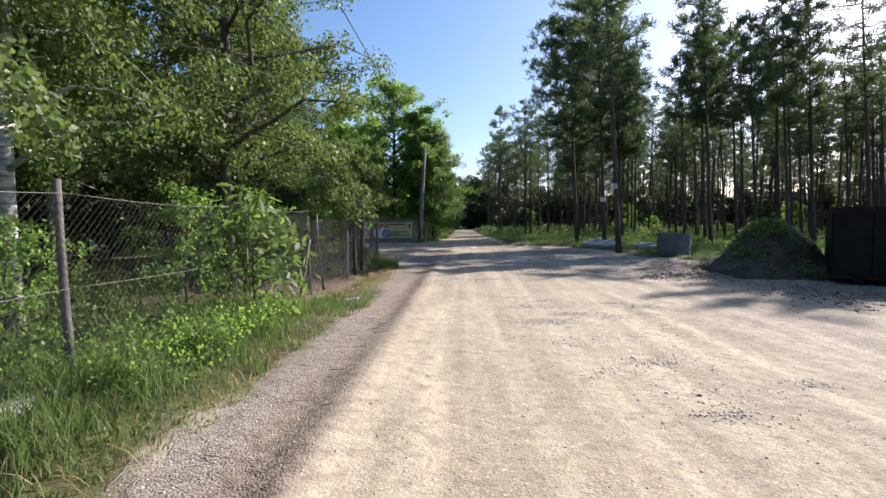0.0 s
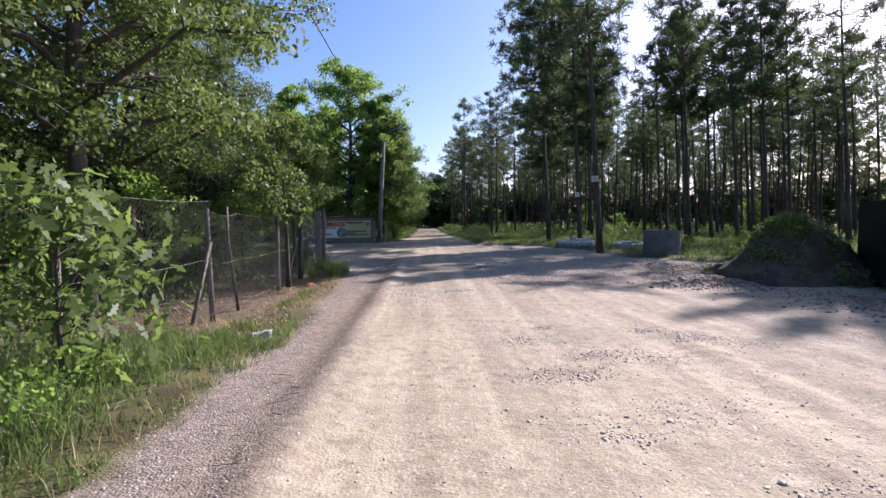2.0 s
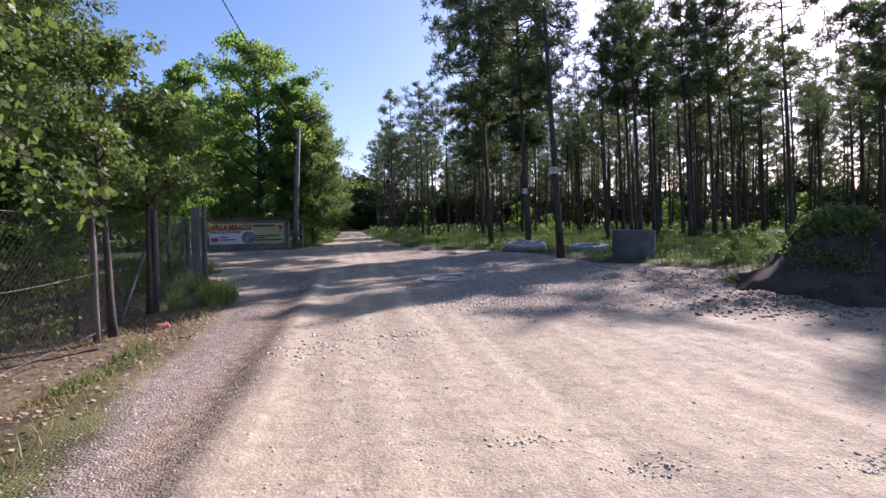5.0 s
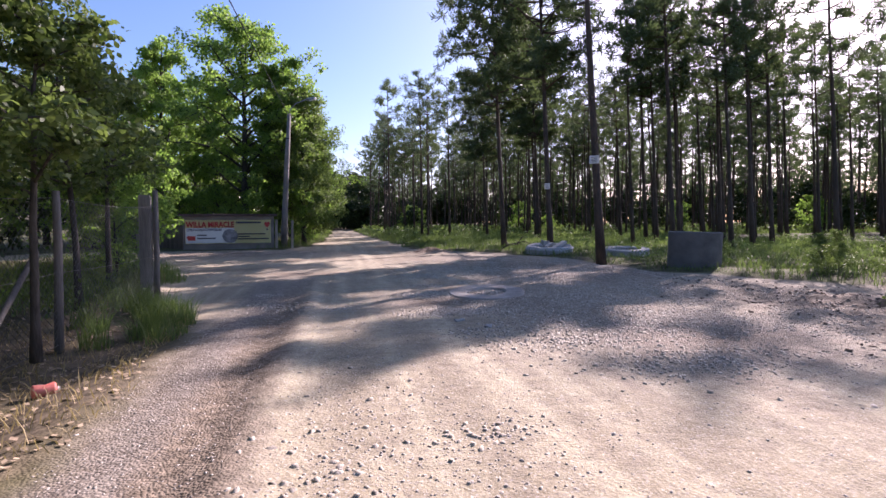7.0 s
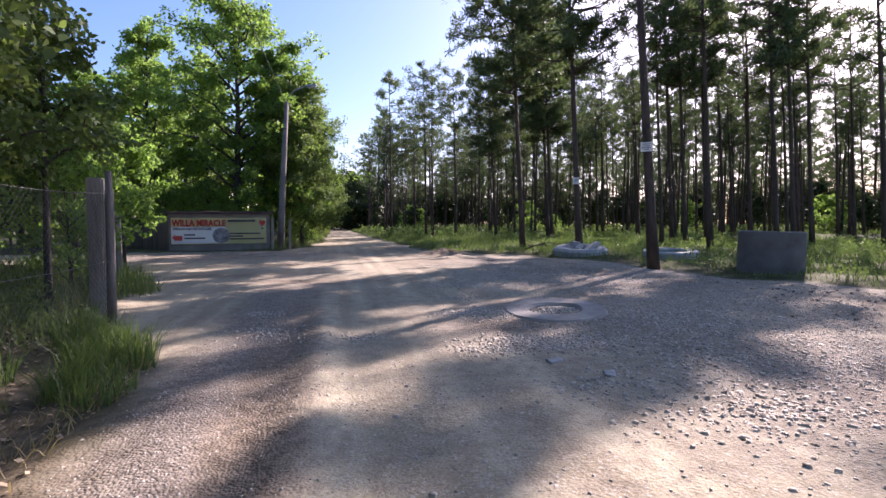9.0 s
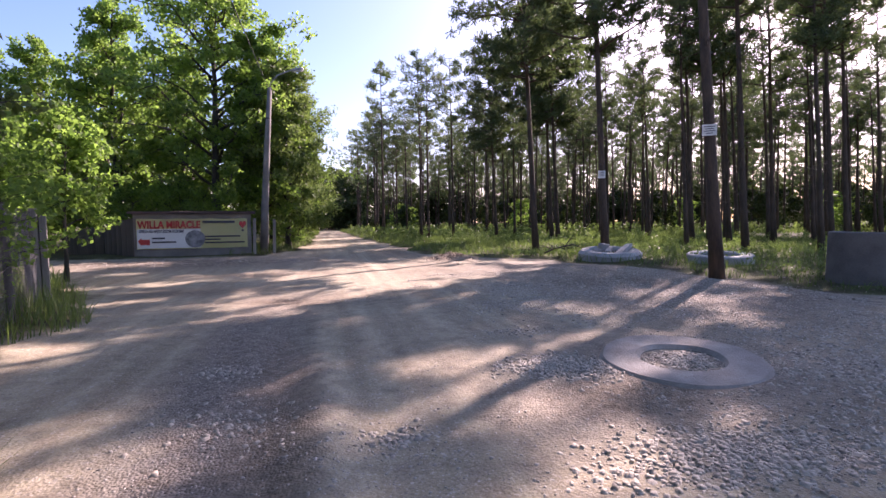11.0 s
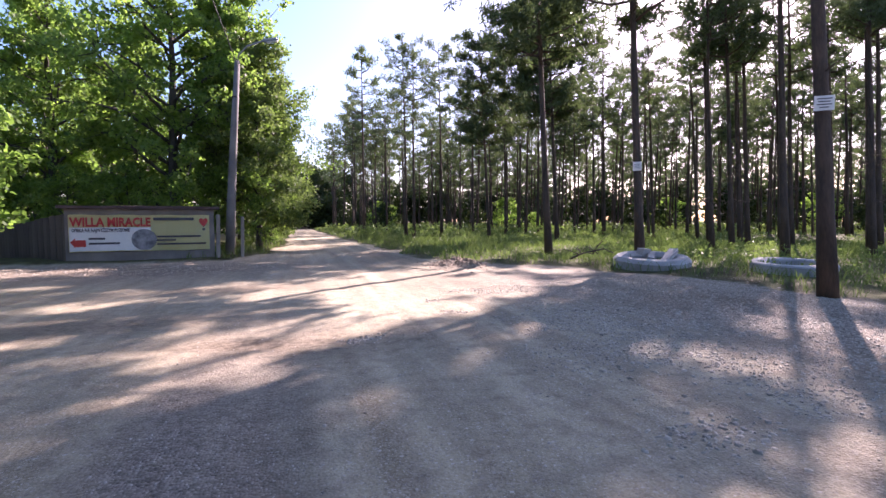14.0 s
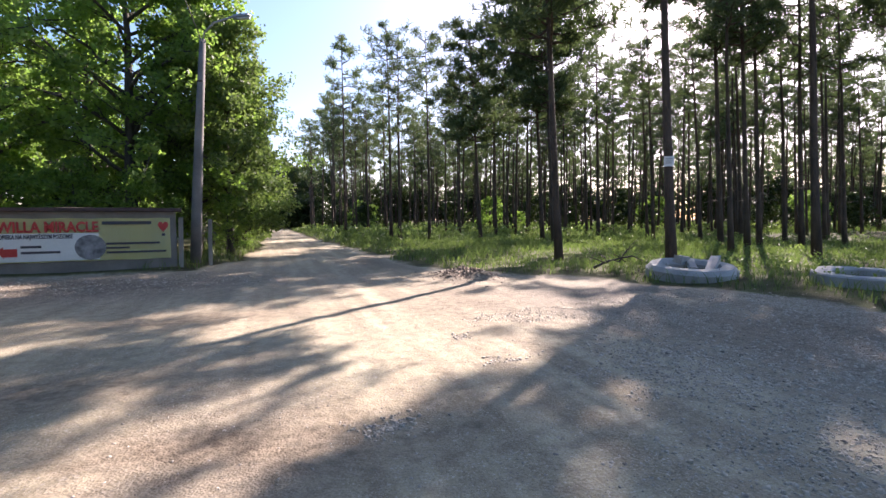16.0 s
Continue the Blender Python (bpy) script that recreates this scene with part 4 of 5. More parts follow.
# ---- gravel ----
def stones(name, pts, sizes, label, seed, material=M["stone"]):
    r = np.random.default_rng(seed)
    n = len(pts)
    base = np.array([(-1, -1, -0.4), (1, -1, -0.4), (1, 1, -0.4), (-1, 1, -0.4), (-0.7, -0.6, 0.42), (0.78, -0.5, 0.55), (0.5, 0.75, 0.34), (-0.7, 0.45, 0.58)])
    v = base[None] * (1 + r.normal(0, 0.32, (n, 8, 3))) * r.uniform(0.6, 1.2, (n, 1, 3))
    a = r.uniform(0, 6.28, n)
    c, s = np.cos(a)[:, None], np.sin(a)[:, None]
    v = np.stack([v[..., 0] * c - v[..., 1] * s, v[..., 0] * s + v[..., 1] * c, v[..., 2]], -1) * (sizes[:, None, None] * 0.5)
    v += np.stack([pts[:, 0], pts[:, 1], lie(pts[:, 0], pts[:, 1]) + sizes * 0.04], 1)[:, None]
    f = np.array([(4, 5, 6, 7), (0, 1, 5, 4), (1, 2, 6, 5), (2, 3, 7, 6), (3, 0, 4, 7)])
    return tagged(put(name, mesh_of(name, v.reshape(-1, 3), (np.arange(n)[:, None, None] * 8 + f[None]).reshape(-1, 4), material)), label, "gravel", kind="stuff")


r = np.random.default_rng(15)
patches = ((1.0, 8.1, 0.17, 0.1), (1.95, 7.6, 0.24, 0.13), (2.25, 7.35, 0.2, 0.1), (3.0, 8.2, 0.26, 0.14), (1.4, 8.85, 0.12, 0.06), (2.6, 8.6, 0.13, 0.06), (3.4, 7.9, 0.2, 0.1), (1.15, 6.9, 0.3, 0.12), (1.9, 6.2, 0.4, 0.16), (1.25, 5.9, 0.5, 0.15), (1.4, 4.6, 0.35, 0.15), (2.2, 5.0, 0.4, 0.2), (2.0, 4.0, 0.3, 0.2), (3.3, 14.3, 1.2, 1.0), (2.2, 14.6, 0.7, 0.6), (4.6, 13.9, 0.9, 0.7), (1.0, 17.1, 0.55, 0.45), (1.7, 16.6, 0.6, 0.3),
           (2.12, 17.5, 0.24, 0.2), (2.4, 15.9, 0.8, 0.5), (-0.6, 16.6, 0.35, 0.25), (-0.3, 15.4, 0.4, 0.4), (5.2, 21.0, 1.3, 1.4), (5.0, 24.5, 1.3, 1.2), (3.6, 22.4, 0.9, 1.0), (5.0, 20.0, 0.9, 0.8), (3.4, 20.2, 0.8, 0.7), (4.2, 18.4, 0.8, 0.8), (3.2, 16.4, 0.6, 0.5), (6.2, 23.0, 0.7, 0.8), (0.9, 20.9, 0.25, 0.14), (-4.8, 30.6, 2.2, 1.2), (1.5, 20.6, 0.3, 0.2), (0.3, 11.8, 0.5, 0.8), (-0.3, 12.4, 0.3, 0.9))
pts = [np.stack([r.normal(cx, sx, k), r.normal(cy, sy, k)], 1) for cx, cy, sx, sy in patches for k in [int(170 if sx * sy < 0.05 else 260 * max(1, min(5, sx * sy * 9)))]]
pts = np.vstack(pts)
stones("gravel", pts, (0.006 + 0.018 * r.random(len(pts)) ** 2.4) * (1 + 0.9 * (r.random(len(pts)) > 0.96)), "loose grey gravel lying in patches on the track", 16)
co_ = ((0.95, 17.75, 0.22, 0.16, 900), (1.25, 17.55, 0.22, 0.14, 500), (1.05, 16.1, 0.34, 0.16, 1200), (1.6, 15.95, 0.3, 0.16, 700), (2.06, 17.5, 0.12, 0.12, 700), (3.3, 17.1, 0.5, 0.5, 900), (2.9, 16.4, 0.5, 0.4, 500), (-0.54, 16.75, 0.13, 0.1, 160), (-1.45, 17.2, 0.25, 0.25, 160), (1.2, 19.0, 0.25, 0.15, 160), (-1.7, 18.3, 0.12, 0.1, 90),
       (-0.46, 22.0, 0.13, 0.09, 130), (0.9, 22.95, 0.12, 0.06, 60), (0.9, 24.0, 0.1, 0.07, 40), (2.7, 22.3, 0.6, 0.6, 900), (3.3, 21.7, 0.6, 0.6, 700), (5.0, 20.4, 1.2, 1.0, 1000), (4.0, 17.6, 0.8, 0.8, 800), (5.6, 23.6, 0.8, 0.9, 600), (1.75, 20.4, 0.4, 0.3, 300),
       (3.1, 15.0, 0.7, 0.45, 1100), (1.95, 14.1, 0.45, 0.25, 700), (2.7, 13.2, 0.6, 0.25, 800), (2.3, 15.3, 0.4, 0.3, 400), (1.2, 14.8, 0.3, 0.15, 220), (0.5, 12.2, 0.2, 0.08, 90), (-0.6, 12.0, 0.2, 0.3, 120), (5.3, 17.2, 0.6, 0.7, 500), (-4.8, 31.0, 2.0, 0.9, 2200),
       (1.37, 6.88, 0.12, 0.05, 60), (1.24, 5.73, 0.13, 0.06, 80), (1.97, 5.0, 0.13, 0.07, 110), (2.0, 3.6, 0.16, 0.09, 170), (3.07, 4.3, 0.13, 0.08, 110), (1.03, 8.24, 0.13, 0.07, 70), (1.7, 7.5, 0.22, 0.09, 150), (1.22, 7.02, 0.22, 0.1, 170), (3.04, 8.14, 0.22, 0.11, 130), (2.57, 8.53, 0.1, 0.05, 40), (0.85, 9.3, 0.2, 0.06, 60))
cp = np.vstack([np.stack([r.normal(a, c, k), r.normal(b, d, k)], 1) for a, b, c, d, k in co_])
stones("coarse_gravel", cp, (0.012 + 0.034 * r.random(len(cp)) ** 1.5) * (0.66 + 0.34 * smooth(9, 13, cp[:, 1])), "coarse crushed grey stone in heaps on the track", 20, M["stone_grey"])
x, y = scatter(60000, 1.3, 7.2, 12.6, 25.5, lambda x, y: (x < edge(RIGHT, y) - 0.1) & (lumps(x, y, 0.8) + 0.5 * lumps(x, y, 0.25) + 0.16 * (x - 3.2) > 0.12) & (np.hypot(x - 2.06, y - 17.5) > 0.74), r)
stones("crushed_stone", np.stack([x, y], 1), 0.008 + 0.026 * r.random(len(x)) ** 2, "crushed stone strewn over the widened side of the track", 21, M["stone_grey"])
n = 2600
cl = np.vstack([np.stack([r.normal(7.3, 0.7, n // 3), r.normal(9.9, 1.0, n // 3)], 1), np.stack([r.normal(6.9, 0.8, n // 3), r.normal(15.4, 1.7, n // 3)], 1), np.stack([r.normal(3.25, 0.4, n // 3), r.normal(29.5, 0.5, n // 3)], 1), np.stack([r.normal(6.1, 0.7, n // 3), r.normal(12.7, 0.45, n // 3)], 1)])
stones("soil_clods", cl, r.uniform(0.02, 0.09, len(cl)) ** 1.0 * r.uniform(0.4, 1, len(cl)), "churned clods of dark earth beside the track", 19, M["clod"])
x, y = scatter(20000, -2.2, 9, 1, 26, lambda x, y: (x < edge(RIGHT, y)) & (x > edge(LEFT, y) - 0.1), r)
stones("scattered_pebbles", np.stack([x, y], 1), 0.005 + 0.017 * r.random(len(x)) ** 3, "small pebbles scattered over the sandy track", 17)
x, y = scatter(5000, -2.1, -1.1, 1, 20, lambda x, y: x > edge(LEFT, y) - 0.15, r)
stones("verge_chippings", np.stack([x, y], 1), r.uniform(0.006, 0.018, len(x)), "grey stone chippings along the verge", 18)


# ---- concrete pieces ----
def ring(name, outer, inner, height, x, y, z, tilt, label, material, group="", bevel=0.02, seg=90):
    """A thick concrete ring with bevelled rims, turned in profile round its axis."""
    prof = [(inner, 0), (outer, 0), (outer, height - bevel), (outer - bevel, height), (inner + bevel, height), (inner, height - bevel)]
    v, f = [], []
    for i in range(seg):
        a = i / seg * 2 * math.pi
        for rr, zz in prof:
            w = 1 + 0.005 * math.sin(5 * a) + 0.004 * math.sin(9 * a + 1)
            v.append((rr * w * math.cos(a), rr * w * math.sin(a), zz + 0.005 * math.sin(3 * a + rr * 4)))
    k = len(prof)
    for i in range(seg):
        for j in range(k):
            f.append((i * k + j, ((i + 1) % seg) * k + j, ((i + 1) % seg) * k + (j + 1) % k, i * k + (j + 1) % k))
    ob = put(name, mesh_of(name, v, f, material))
    ob.matrix_world = pose(x, y, z, *tilt)
    return tagged(ob, label, "concrete ring", group)


ring("manhole_slab", 0.67, 0.32, 0.2, 2.06, 17.5, -0.135, (2.6, -2.3, 0), "round concrete manhole slab sunk in gravel", M["slab"], bevel=0.035)
ring("concrete_ring", 0.92, 0.5, 0.34, 7.55, 26.85, 0.02, (4.5, -2.5, 0), "wide rounded concrete ring with rubble in it at the forest edge", M["concrete"], "concrete rings", 0.09)
ring("concrete_ring", 0.8, 0.48, 0.26, 9.4, 24.6, 0.07, (3, -2, 0), "flat concrete ring lying in the grass", M["concrete"], "concrete rings", 0.03)
for sx, sy, sz, m in ((0.85, 0.2, 0.1, pose(7.8, 26.5, 0.33, 0, -18, 32)), (0.7, 0.16, 0.1, pose(7.45, 26.75, 0.3, 8, -10, 50)), (0.26, 0.22, 0.18, pose(7.4, 27.0, 0.36, 10, 8, 15))):
    tagged(part("concrete_fragment", box_bm(sx, sy, sz, 0, jitter=0.03, cuts=3), M["concrete"], None, m=m), "broken concrete fragment lying on the ring", "rubble", "concrete fragments")
ring("concrete_pipe_ring", 0.65, 0.55, 0.98, 8.85, 20.6, float(lie(8.85, 20.6)) - 0.08, (0.6, 1.2, 0), "upright grey concrete well ring standing at the forest edge", M["concrete_dark"], "concrete rings", 0.02)

# ---- soil mound ----
r = np.random.default_rng(33)
n_r, n_a = 22, 64
v = [(0, 0, 1.3)]
for i in range(1, n_r + 1):
    k = i / n_r
    for j in range(n_a):
        a = j / n_a * 2 * math.pi
        rr = k * (1.8 + 0.18 * math.sin(2 * a + 1) + 0.08 * math.sin(5 * a))
        z = (1.28 + 0.1 * math.sin(3 * a)) * (1 - 0.3 * k - 0.7 * smooth(0.12, 1.05, k)) if i < n_r else -0.1
        q = Vector((rr * math.cos(a), rr * math.sin(a), z))
        v.append(tuple(q + Vector(noise.noise_vector(q * 1.3)) * 0.26 + Vector(noise.noise_vector(q * 5)) * 0.1 + Vector(noise.noise_vector(q * 11)) * 0.025))
f = [(0, 1 + j, 1 + (j + 1) % n_a) for j in range(n_a)]
for i in range(n_r - 1):
    for j in range(n_a):
        a, b = 1 + i * n_a + j, 1 + i * n_a + (j + 1) % n_a
        f.append((a, a + n_a, b + n_a, b))
ob = put("soil_mound", mesh_of("soil_mound", v, f, M["soil"], True))
MX, MY = 8.5, 13.6
ob.matrix_world = pose(MX, MY, 0.02)
tagged(ob, "dark heap of earth with weeds on its side", "earth heap")
c = []
for i in range(420):
    a, k = r.uniform(1.9, 5.2), r.uniform(0.03, 1.0)
    if lumps(np.array(a * 1.6), np.array(k * 3.0), 0.7) < -0.25:
        continue
    c.append((MX + 1.75 * k * math.cos(a), MY + 1.75 * k * math.sin(a), 1.28 * (1 - 0.3 * k - 0.7 * float(smooth(0.12, 1.05, k))) + r.uniform(0.02, 0.22)))
tagged(put("mound_weeds", mesh_of("mound_weeds", *leaves(c, 0.17, 20, 0.065, r, -0.2, 0.36), M["leaf_birch"])), "straggling green weeds growing on the earth heap", "plants", kind="stuff")

# ---- dark skip ----
ob = empty("steel_container", pose(8.45, 11.35, 0.0, 0, 0, -33), "black steel container standing beside the earth heap", "container")
bm = box_bm(5.0, 2.2, 1.6, 0.02)
part("body", bm, M["black_steel"], ob, m=pose(2.5, 1.1, 0.14))
for z in (0.14, 1.65):
    part("rail", box_bm(5.08, 0.07, 0.12, 0.01), M["black_steel"], ob, m=pose(2.5, -0.036, z))
for i in range(8):
    part("rib", box_bm(0.09, 0.06, 1.39, 0.01), M["black_steel"], ob, m=pose(0.08 + i * 0.69, -0.031, 0.26))
for px in (0.5, 4.5):
    part("skid", box_bm(0.2, 2.1, 0.15, 0.01), M["black_steel"], ob, m=pose(px, 1.1, -0.01))


# ---- fence ----
fence = empty("chain_link_fence", pose(-3.35, 0, 0), "sagging chain-link fence on weathered posts", "fence")
X0 = -3.35
POSTS = ((3.85, 1.75, 0.034, "wood", (-0.10, 0.05)), (7.05, 1.7, 0.04, "wood", (0.03, 0)), (10.1, 1.75, 0.04, "wood", (-0.05, 0.04)), (11.1, 1.8, 0.028, "steel_dark", (-0.13, -0.05)), (13.3, 1.7, 0.042, "wood", (0, 0.04)), (15.2, 1.7, 0.042, "wood", (0.04, 0)), (17.95, 1.8, 0.045, "wood", (0.02, 0.02)))
for y, h, rad, key, (lx, ly) in POSTS:
    z0 = float(lie(X0, y)) - 0.1
    line = [(0.0, y, z0), (lx * 0.55, y + ly * 0.4, z0 + h * 0.4), (lx, y + ly, z0 + h * 0.75), (lx * 1.05, y + ly, z0 + h + 0.1)]
    put("post", tube_mesh("post", [tube(line, [rad * 1.1, rad, rad * 0.95, rad * 0.85], 8)], M[key]), fence)
for y, dy, top in ((10.1, -0.75, 1.1), (14.9, -1.1, 1.0)):
    put("brace", tube_mesh("brace", [tube([(0.05, y + dy, 0), (0.02, y - 0.03, top)], 0.026, 7)], M["wood"]), fence)


def link(y0, y1, z0, z1, cell=0.075, thick=0.0015, sag=0.05):
    """Crossing wires of a chain-link bay, and its line wires."""
    pieces = []
    hgt = z1 - z0
    lines = []
    k = -hgt
    while k < y1 - y0:
        for s in (1, -1):
            a0, a1 = max(k, 0), min(k + hgt, y1 - y0)
            if a1 - a0 > 0.02:
                za, zb = (a0 - k, a1 - k) if s == 1 else (hgt - (a0 - k), hgt - (a1 - k))
                lines.append(((y0 + a0, z0 + za), (y0 + a1, z0 + zb)))
        k += cell
    v, f = [], []
    for (ya, za), (yb, zb) in lines:
        n = len(v)
        ln = math.hypot(yb - ya, zb - za)
        ny_, nz_ = -(zb - za) / ln * thick, (yb - ya) / ln * thick
        for yy, zz in ((ya, za), (yb, zb)):
            dip = sag * math.sin(math.pi * (yy - y0) / (y1 - y0)) * (zz - z0) / hgt
            bow = 0.03 * math.sin(yy * 2.1) + 0.02 * math.sin(zz * 3)
            v += [(bow, yy + ny_, zz + nz_ - dip), (bow, yy - ny_, zz - nz_ - dip), (bow + thick * 1.7, yy, zz - dip)]
        f += [(n, n + 1, n + 4, n + 3), (n + 1, n + 2, n + 5, n + 4), (n + 2, n, n + 3, n + 5)]
    nets = tube_mesh("wire_mesh", [(np.array(v), np.array(f))], M["wire"], False)
    wires = []
    for z in (z0 + 0.03, z0 + hgt * 0.5, z1):
        t = np.linspace(0, 1, 9)
        p = np.stack([0.02 + 0 * t, y0 + (y1 - y0) * t, z - sag * np.sin(math.pi * t) * (z - z0) / hgt], 1)
        wires.append(tube_mesh("line_wire", [tube(p, 0.003, 5)], M["wire_pale"]))
    return nets, wires


BAYS = ((0.2, 3.85), (3.85, 7.05), (7.05, 10.1), (10.1, 11.1), (11.1, 13.3), (13.3, 15.2), (15.2, 17.95))
for a, b in BAYS:
    nets, lines_ = link(a, b, -0.02 if a > 7 else 0.12, 1.55 if a > 8 else 1.72)
    put("wire_mesh", nets, fence)
    for line_ in lines_:
        put("line_wire", line_, fence)
bm = box_bm(0.16, 3.9, 0.3, 0.015, jitter=0.012, cuts=0)
tagged(part("fence_plinth", bm, M["slab"], None, m=pose(-3.3, 1.75, -0.13)), "weathered concrete plinth under the fence", "plinth")
ob = empty("gate_post", pose(-3.62, 18.3, 0.0, 2, 1, 10), "pale weathered timber gate post at the junction", "post")
part("timber", box_bm(0.17, 0.15, 1.75, 0.015, jitter=0.01), M["wood_pale"], ob)
part("timber", box_bm(0.06, 0.09, 1.6, 0.01), M["wood"], ob, m=pose(0.14, 0.03, 0))

# the fence turns the corner towards the side track
for (xa, ya), (xb, yb) in (((-3.35, 17.95), (-4.6, 20.9)), ((-4.6, 20.9), (-5.3, 22.9))):
    turn = math.degrees(math.atan2(-(xb - xa), yb - ya))
    nets, lines_ = link(0.0, math.hypot(xb - xa, yb - ya), 0.02, 1.5)
    put("wire_mesh", nets, fence, pose(xa + 3.35, ya, 0, 0, 0, turn))
    for line_ in lines_:
        put("line_wire", line_, fence, pose(xa + 3.35, ya, 0, 0, 0, turn))
line = [(-1.25, 20.9, -0.1), (-1.27, 20.92, 0.6), (-1.31, 20.94, 1.55)]
put("post", tube_mesh("post", [tube(line, [0.05, 0.045, 0.04], 8)], M["wood"]), fence)
ob = empty("gate_post", pose(-5.35, 23.0, float(lie(-5.35, 23.0)) - 0.04, 0, -1, 14), "broad gate post of pale weathered planks beside the side track", "post")
for k, (px, w, h) in enumerate(((-0.1, 0.09, 1.42), (0.0, 0.1, 1.5), (0.105, 0.09, 1.38))):
    part("timber", box_bm(w, 0.06, h, 0.008, jitter=0.006), M["wood_pale"], ob, m=pose(px, 0.004 * k, 0, 0, 0.6 * (k - 1), 0))
part("timber", box_bm(0.07, 0.1, 1.4, 0.01), M["wood"], ob, m=pose(0.06, 0.085, 0))

# litter by the fence
ob = empty("red_canister", pose(-2.8, 13.9, float(lie(-2.8, 13.9)) + 0.05, 0, 90, 35), "crushed faded red plastic canister on the verge", "litter")
put("body", tube_mesh("canister", [tube([(0, 0, -0.08), (0, 0, -0.07), (0.01, 0.01, 0.01), (0, 0, 0.07), (0, 0, 0.08)], [0.045, 0.055, 0.048, 0.054, 0.04], 14)], M["red_plastic"]), ob)
put("cap", tube_mesh("cap", [tube([(0.015, 0, 0.08), (0.015, 0, 0.1)], 0.022, 10)], M["plate"]), ob, label="white cap")
for x, y, sx, sy, sz, rz in ((-2.05, 8.4, 0.24, 0.12, 0.12, 40), (1.05, 15.45, 0.13, 0.08, 0.05, 15), (1.3, 15.0, 0.11, 0.09, 0.05, 70)):
    tagged(part("field_stone", box_bm(sx, sy, sz, 0, jitter=0.035, cuts=4), M["concrete"], None, m=pose(x, y, float(lie(x, y)) - 0.02, 0, 0, rz), smooth=True), "pale angular stone lying on the ground", "stone", "loose stones")

# ---- boundary wall with its banner ----
A, B = Vector((-7.6, 33.6, 0)), Vector((-3.66, 34.2, 0))
ang = math.degrees(math.atan2(B.y - A.y, B.x - A.x))
LEN = (B - A).length
wall = tagged(empty("wall_1", pose(A.x, A.y, 0, 0, 0, ang), "", ""), "low grey rendered wall with a felt-covered cap", "wall", kind="structure")
part("wall_body", box_bm(LEN, 0.25, 1.68, 0.01), M["wall"], wall, m=pose(LEN / 2, 0.14, -0.05))
bm = box_bm(LEN + 0.3, 0.6, 0.09, 0.01, cuts=6, jitter=0.025)
part("cap", bm, M["felt"], wall, "dark felt roofing edge", m=pose(LEN / 2, 0.14, 1.635))
side = tagged(empty("wall_2", pose(A.x, A.y + 0.1, 0, 0, 0, 139), "", ""), "grey board fence running back from the wall", "fence", kind="structure")
for i in range(30):
    hgt = 1.52 - 0.02 * i + rng.uniform(-0.02, 0.02)
    part("board", box_bm(0.15, 0.03, hgt, 0.004), M["board"], side, m=pose(0.09 + i * 0.16, rng.uniform(-0.006, 0.006), -0.04))
for z in (0.3, 0.9):
    part("rail", box_bm(4.8, 0.05, 0.09, 0.005), M["board"], side, m=pose(2.42, -0.045, z))
for px, py, h, s in ((-3.56, 34.2, 1.5, 0.12), (-2.88, 34.9, 1.45, 0.11)):
    tagged(part("stub_post", box_bm(s, s, h, 0.012), M["wood_pale"], None, m=pose(px, py, -0.03, 0, 1, 8)), "pale upright post beside the wall", "post", "posts at the wall")

BW, BH, B0 = 3.74, 1.12, 0.33
banner = empty("banner", pose(A.x, A.y, 0, 0, 0, ang) @ pose(0.1, -0.03, B0), "yellow and white vinyl advertising banner on the wall", "banner")
bm = bmesh.new()
n = 24
for j in range(2):
    for i in range(n + 1):
        bm.verts.new((BW * i / n, 0.012 * math.sin(i * 1.3) * (0.6 + 0.4 * j), BH * j + 0.008 * math.sin(i * 0.9)))
bm.verts.ensure_lookup_table()
for i in range(n):
    bm.faces.new([bm.verts[q] for q in (i, i + 1, n + 2 + i, n + 1 + i)])
bmesh.ops.solidify(bm, geom=bm.faces[:], thickness=0.006)
part("sheet", bm, M["banner_y"], banner)


def panel(x0, x1, z0, z1, material, depth, name="print_field"):
    bm = bmesh.new()
    vs = [bm.verts.new(p) for p in ((x0, depth, z0), (x1, depth, z0), (x1, depth, z1), (x0, depth, z1))]
    bm.faces.new(vs)
    part(name, bm, material, banner)


panel(0.02, BW * 0.56, 0.03, BH * 0.66, M["banner_w"], -0.03)


def words(text, x, z, size, material, width):
    cu = bpy.data.curves.new("words", "FONT")
    cu.body, cu.size, cu.extrude, cu.resolution_u, cu.offset = text, size, 0.001, 2, size * 0.035
    tmp = bpy.data.objects.new("words", cu)
    scene.collection.objects.link(tmp)
    dg = bpy.context.evaluated_depsgraph_get()
    me = bpy.data.meshes.new_from_object(tmp.evaluated_get(dg))
    bpy.data.objects.remove(tmp)
    me.materials.clear()
    me.materials.append(material)
    w = max(v.co.x for v in me.vertices) - min(v.co.x for v in me.vertices)
    put("lettering", me, banner, Matrix.Translation((x, -0.038, z)) @ Matrix.Rotation(math.pi / 2, 4, "X") @ Matrix.Diagonal((width / w, 1, 1, 1)))


words("WILLA MIRACLE", 0.05, BH * 0.69, 0.37, M["red"], BW * 0.55)
words("OPIEKA NA NAJWYŻSZYM POZIOMIE", 0.08, BH * 0.54, 0.15, M["ink"], BW * 0.39)
for x0, x1, z, t in ((0.13, 0.24, 0.33, 0.06), (0.13, 0.34, 0.2, 0.06), (0.6, 0.93, 0.37, 0.055), (0.6, 0.74, 0.27, 0.05), (0.6, 0.97, 0.16, 0.055), (0.58, 0.88, 0.85, 0.085)):
    panel(BW * x0, BW * x1, BH * z, BH * z + t, M["ink"], -0.036, "text_bar")


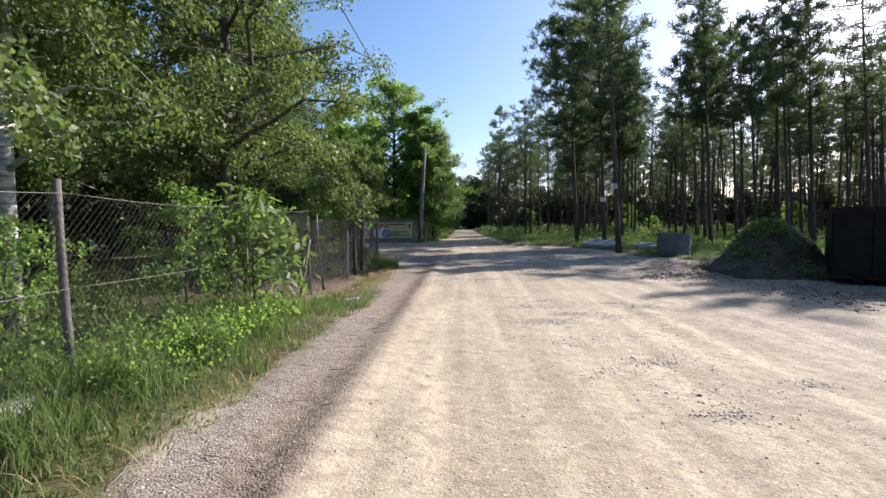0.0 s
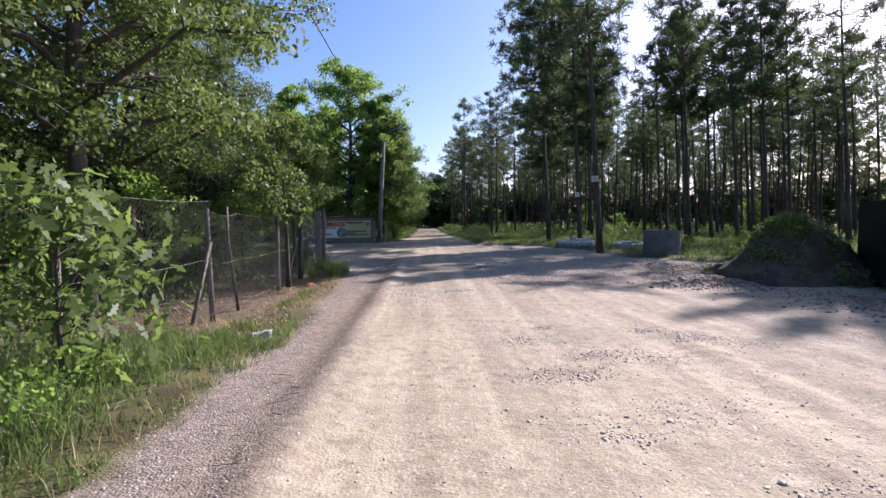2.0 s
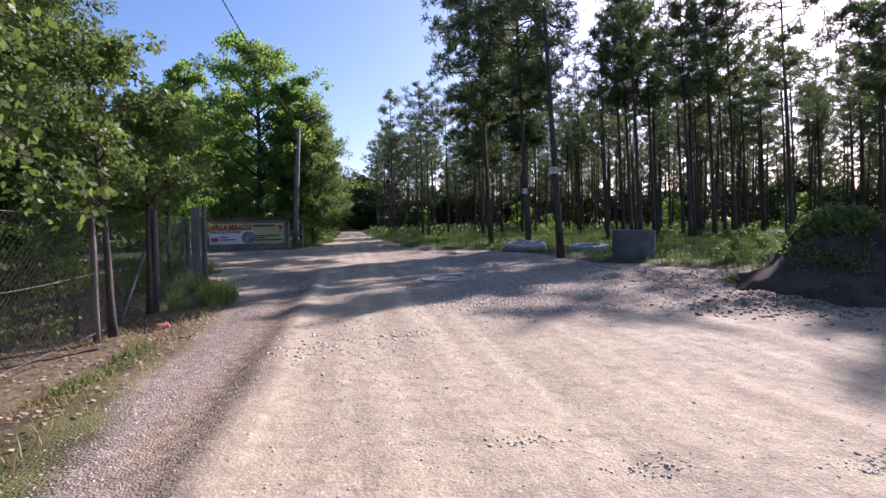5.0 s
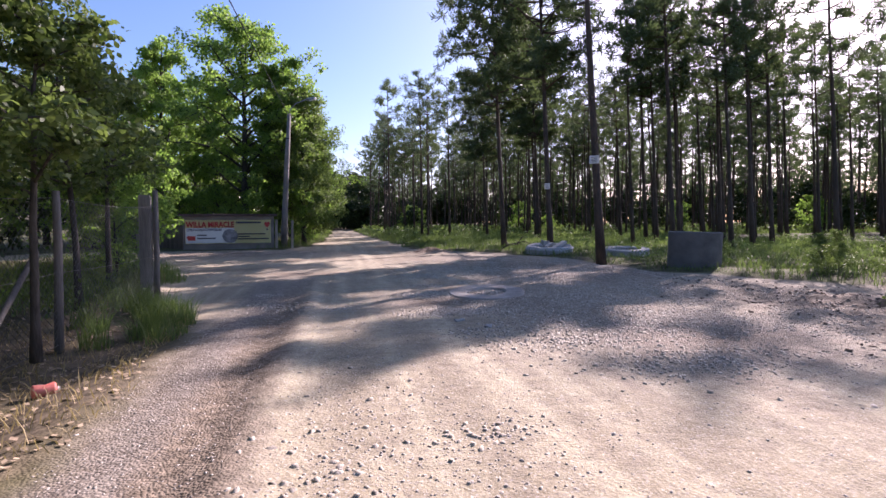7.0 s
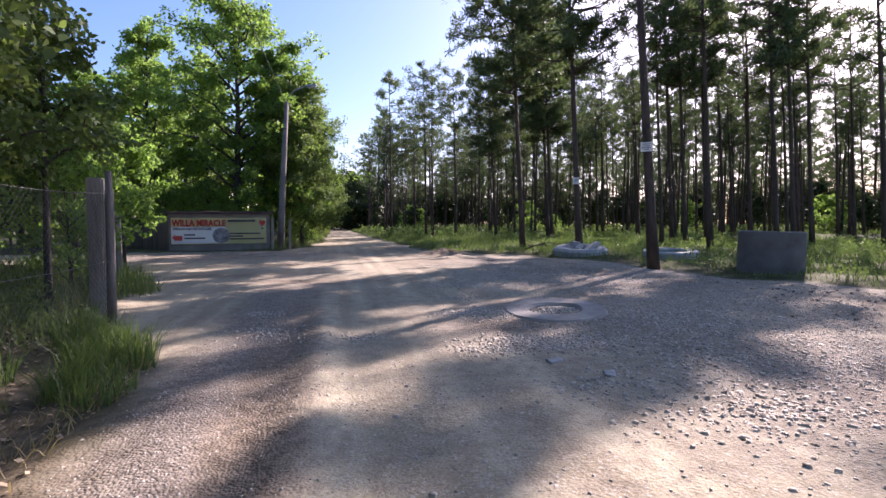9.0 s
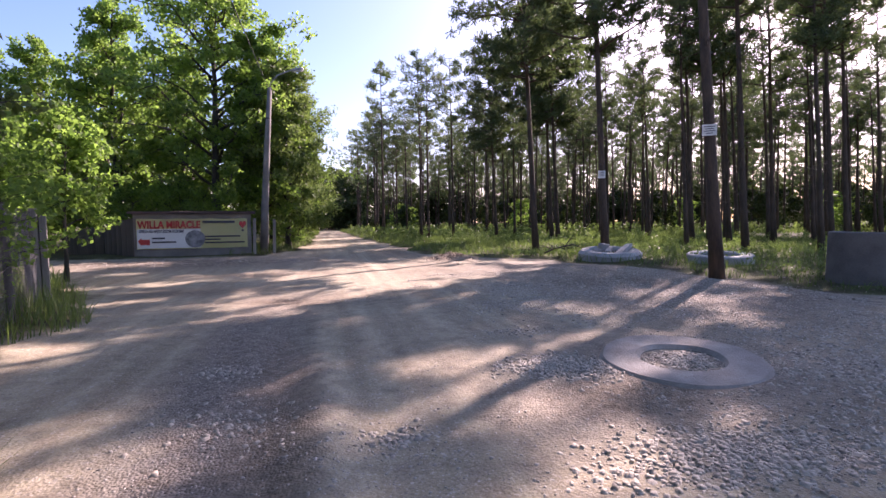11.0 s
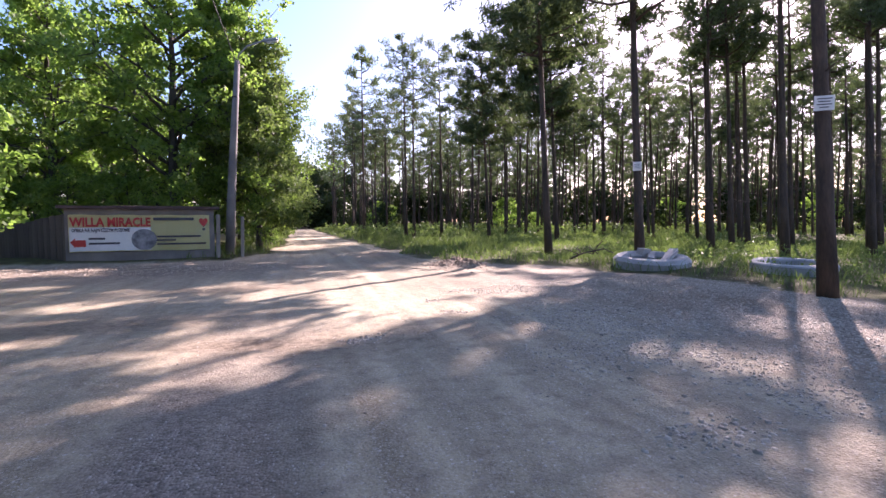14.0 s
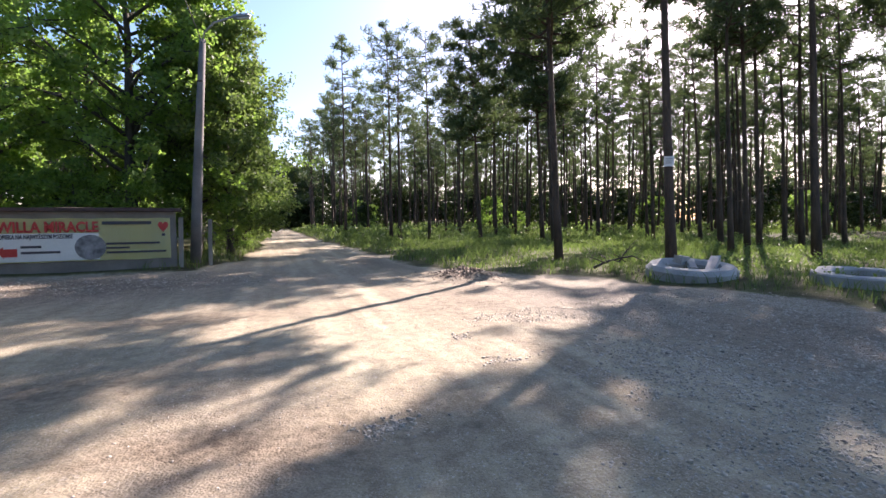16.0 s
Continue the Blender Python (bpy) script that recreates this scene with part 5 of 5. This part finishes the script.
def outline(points, material, name, depth=-0.04):
    bm = bmesh.new()
    bm.faces.new([bm.verts.new((x, depth, z)) for x, z in points])
    part(name, bm, material, banner)


outline([(0.04, 0.3), (0.16, 0.42), (0.16, 0.36), (0.42, 0.36), (0.42, 0.16), (0.16, 0.16), (0.16, 0.12)], M["red"], "arrow")
outline([(BW * 0.51 + 0.34 * math.cos(a), BH * 0.32 + 0.33 * math.sin(a)) for a in np.linspace(0, 2 * math.pi, 33)[:-1]], M["photo"], "photo")
heart = [(16 * math.sin(a) ** 3, 13 * math.cos(a) - 5 * math.cos(2 * a) - 2 * math.cos(3 * a) - math.cos(4 * a)) for a in np.linspace(0, 2 * math.pi, 33)[:-1]]
outline([(BW * 0.955 + 0.0078 * x, BH * 0.8 + 0.0105 * z) for x, z in heart], M["red"], "heart")
panel(BW * 0.945, BW * 0.965, BH * 0.56, BH * 0.62, M["ink"], -0.036, "text_bar")

# ---- street lamp and cable ----
PX, PY = -3.35, 35.4
lamp = empty("street_lamp", pose(PX, PY, 0, 0, 0, 0), "tall grey concrete street lamp pole beside the wall", "street lamp")
put("pole", tube_mesh("pole", [tube([(0, 0, -0.2), (0.1, 0, 2), (0.26, 0, 4.6), (0.42, 0, 6.9)], [0.17, 0.15, 0.12, 0.09], 12)], M["wall"]), lamp)
put("arm", tube_mesh("arm", [tube([(0.41, 0, 6.75), (0.47, -0.02, 7.1), (0.75, -0.1, 7.4), (1.3, -0.25, 7.6)], 0.03, 8)], M["lamp_grey"]), lamp)
bm = box_bm(0.55, 0.2, 0.12, 0.04)
head_ = part("lamp_head", bm, M["lamp_grey"], lamp, m=pose(1.55, -0.31, 7.56, 0, -8, -14))
part("diffuser", box_bm(0.36, 0.15, 0.03, 0.01), M["glass"], head_, m=pose(0.05, 0, -0.026))
for z in (2.1, 5.6):
    put("band", tube_mesh("band", [tube([(0.1 + (z - 2) * 0.061, 0, z), (0.1 + (z - 2) * 0.061, 0, z + 0.05)], 0.165 - z * 0.009, 12)], M["steel_dark"]), lamp)
t = np.linspace(0, 1, 25)
p = np.stack([-2.95 - 0.15 * t, 35.4 - 62 * t, 6.8 + 1.2 * t - 0.6 * np.sin(np.pi * t)], 1)
ob = put("overhead_cable", tube_mesh("overhead_cable", [tube(p, 0.016, 6)], M["cable"]))
tagged(ob, "black overhead cable hung from the lamp pole", "cable")
# the pole that carries the cable's other end, behind the walker
ob = empty("cable_pole", pose(-3.1, -26.6, 0), "plain grey concrete pole carrying the cable", "pole")
put("pole", tube_mesh("pole", [tube([(0, 0, -0.2), (0, 0, 8.3)], [0.17, 0.1], 12)], M["concrete"]), ob)

# dry twigs on the shoulder
r = np.random.default_rng(12)
pieces = []
for k in range(110):
    x, y = r.uniform(-2.4, -1.1), r.uniform(1.2, 7.5)
    a, ln = r.uniform(0, 6.28), r.uniform(0.06, 0.28)
    z = float(lie(x, y)) + 0.012
    pieces.append(tube([(x, y, z), (x + ln * 0.5 * math.cos(a), y + ln * 0.5 * math.sin(a), z + 0.012), (x + ln * math.cos(a + 0.2), y + ln * math.sin(a + 0.2), z)], [0.003, 0.0026, 0.0012], 3, False))
tagged(put("dry_twigs", tube_mesh("dry_twigs", pieces, M["wood_pale"])), "dry twigs and stalks scattered on the shoulder", "twigs", kind="stuff")

# broken branch lying behind the rings
r = np.random.default_rng(9)
pieces = [tube(bend((6.1, 28.3, 0.2), (7.3, 28.0, 0.35), 0.15, r, 5), [0.03, 0.027, 0.024, 0.02, 0.012], 6)]
for k in range(7):
    a = np.array([r.uniform(6.2, 7.1), 28.15, 0.32])
    pieces.append(tube(bend(a, a + r.normal(size=3) * (0.35, 0.2, 0.2) + (0, 0, 0.3), 0.06, r, 4), [0.016, 0.012, 0.009, 0.004], 5))
tagged(put("fallen_branch", tube_mesh("fallen_branch", pieces, M["bark_dark"])), "dead forked branch lying in the forest grass", "branch")
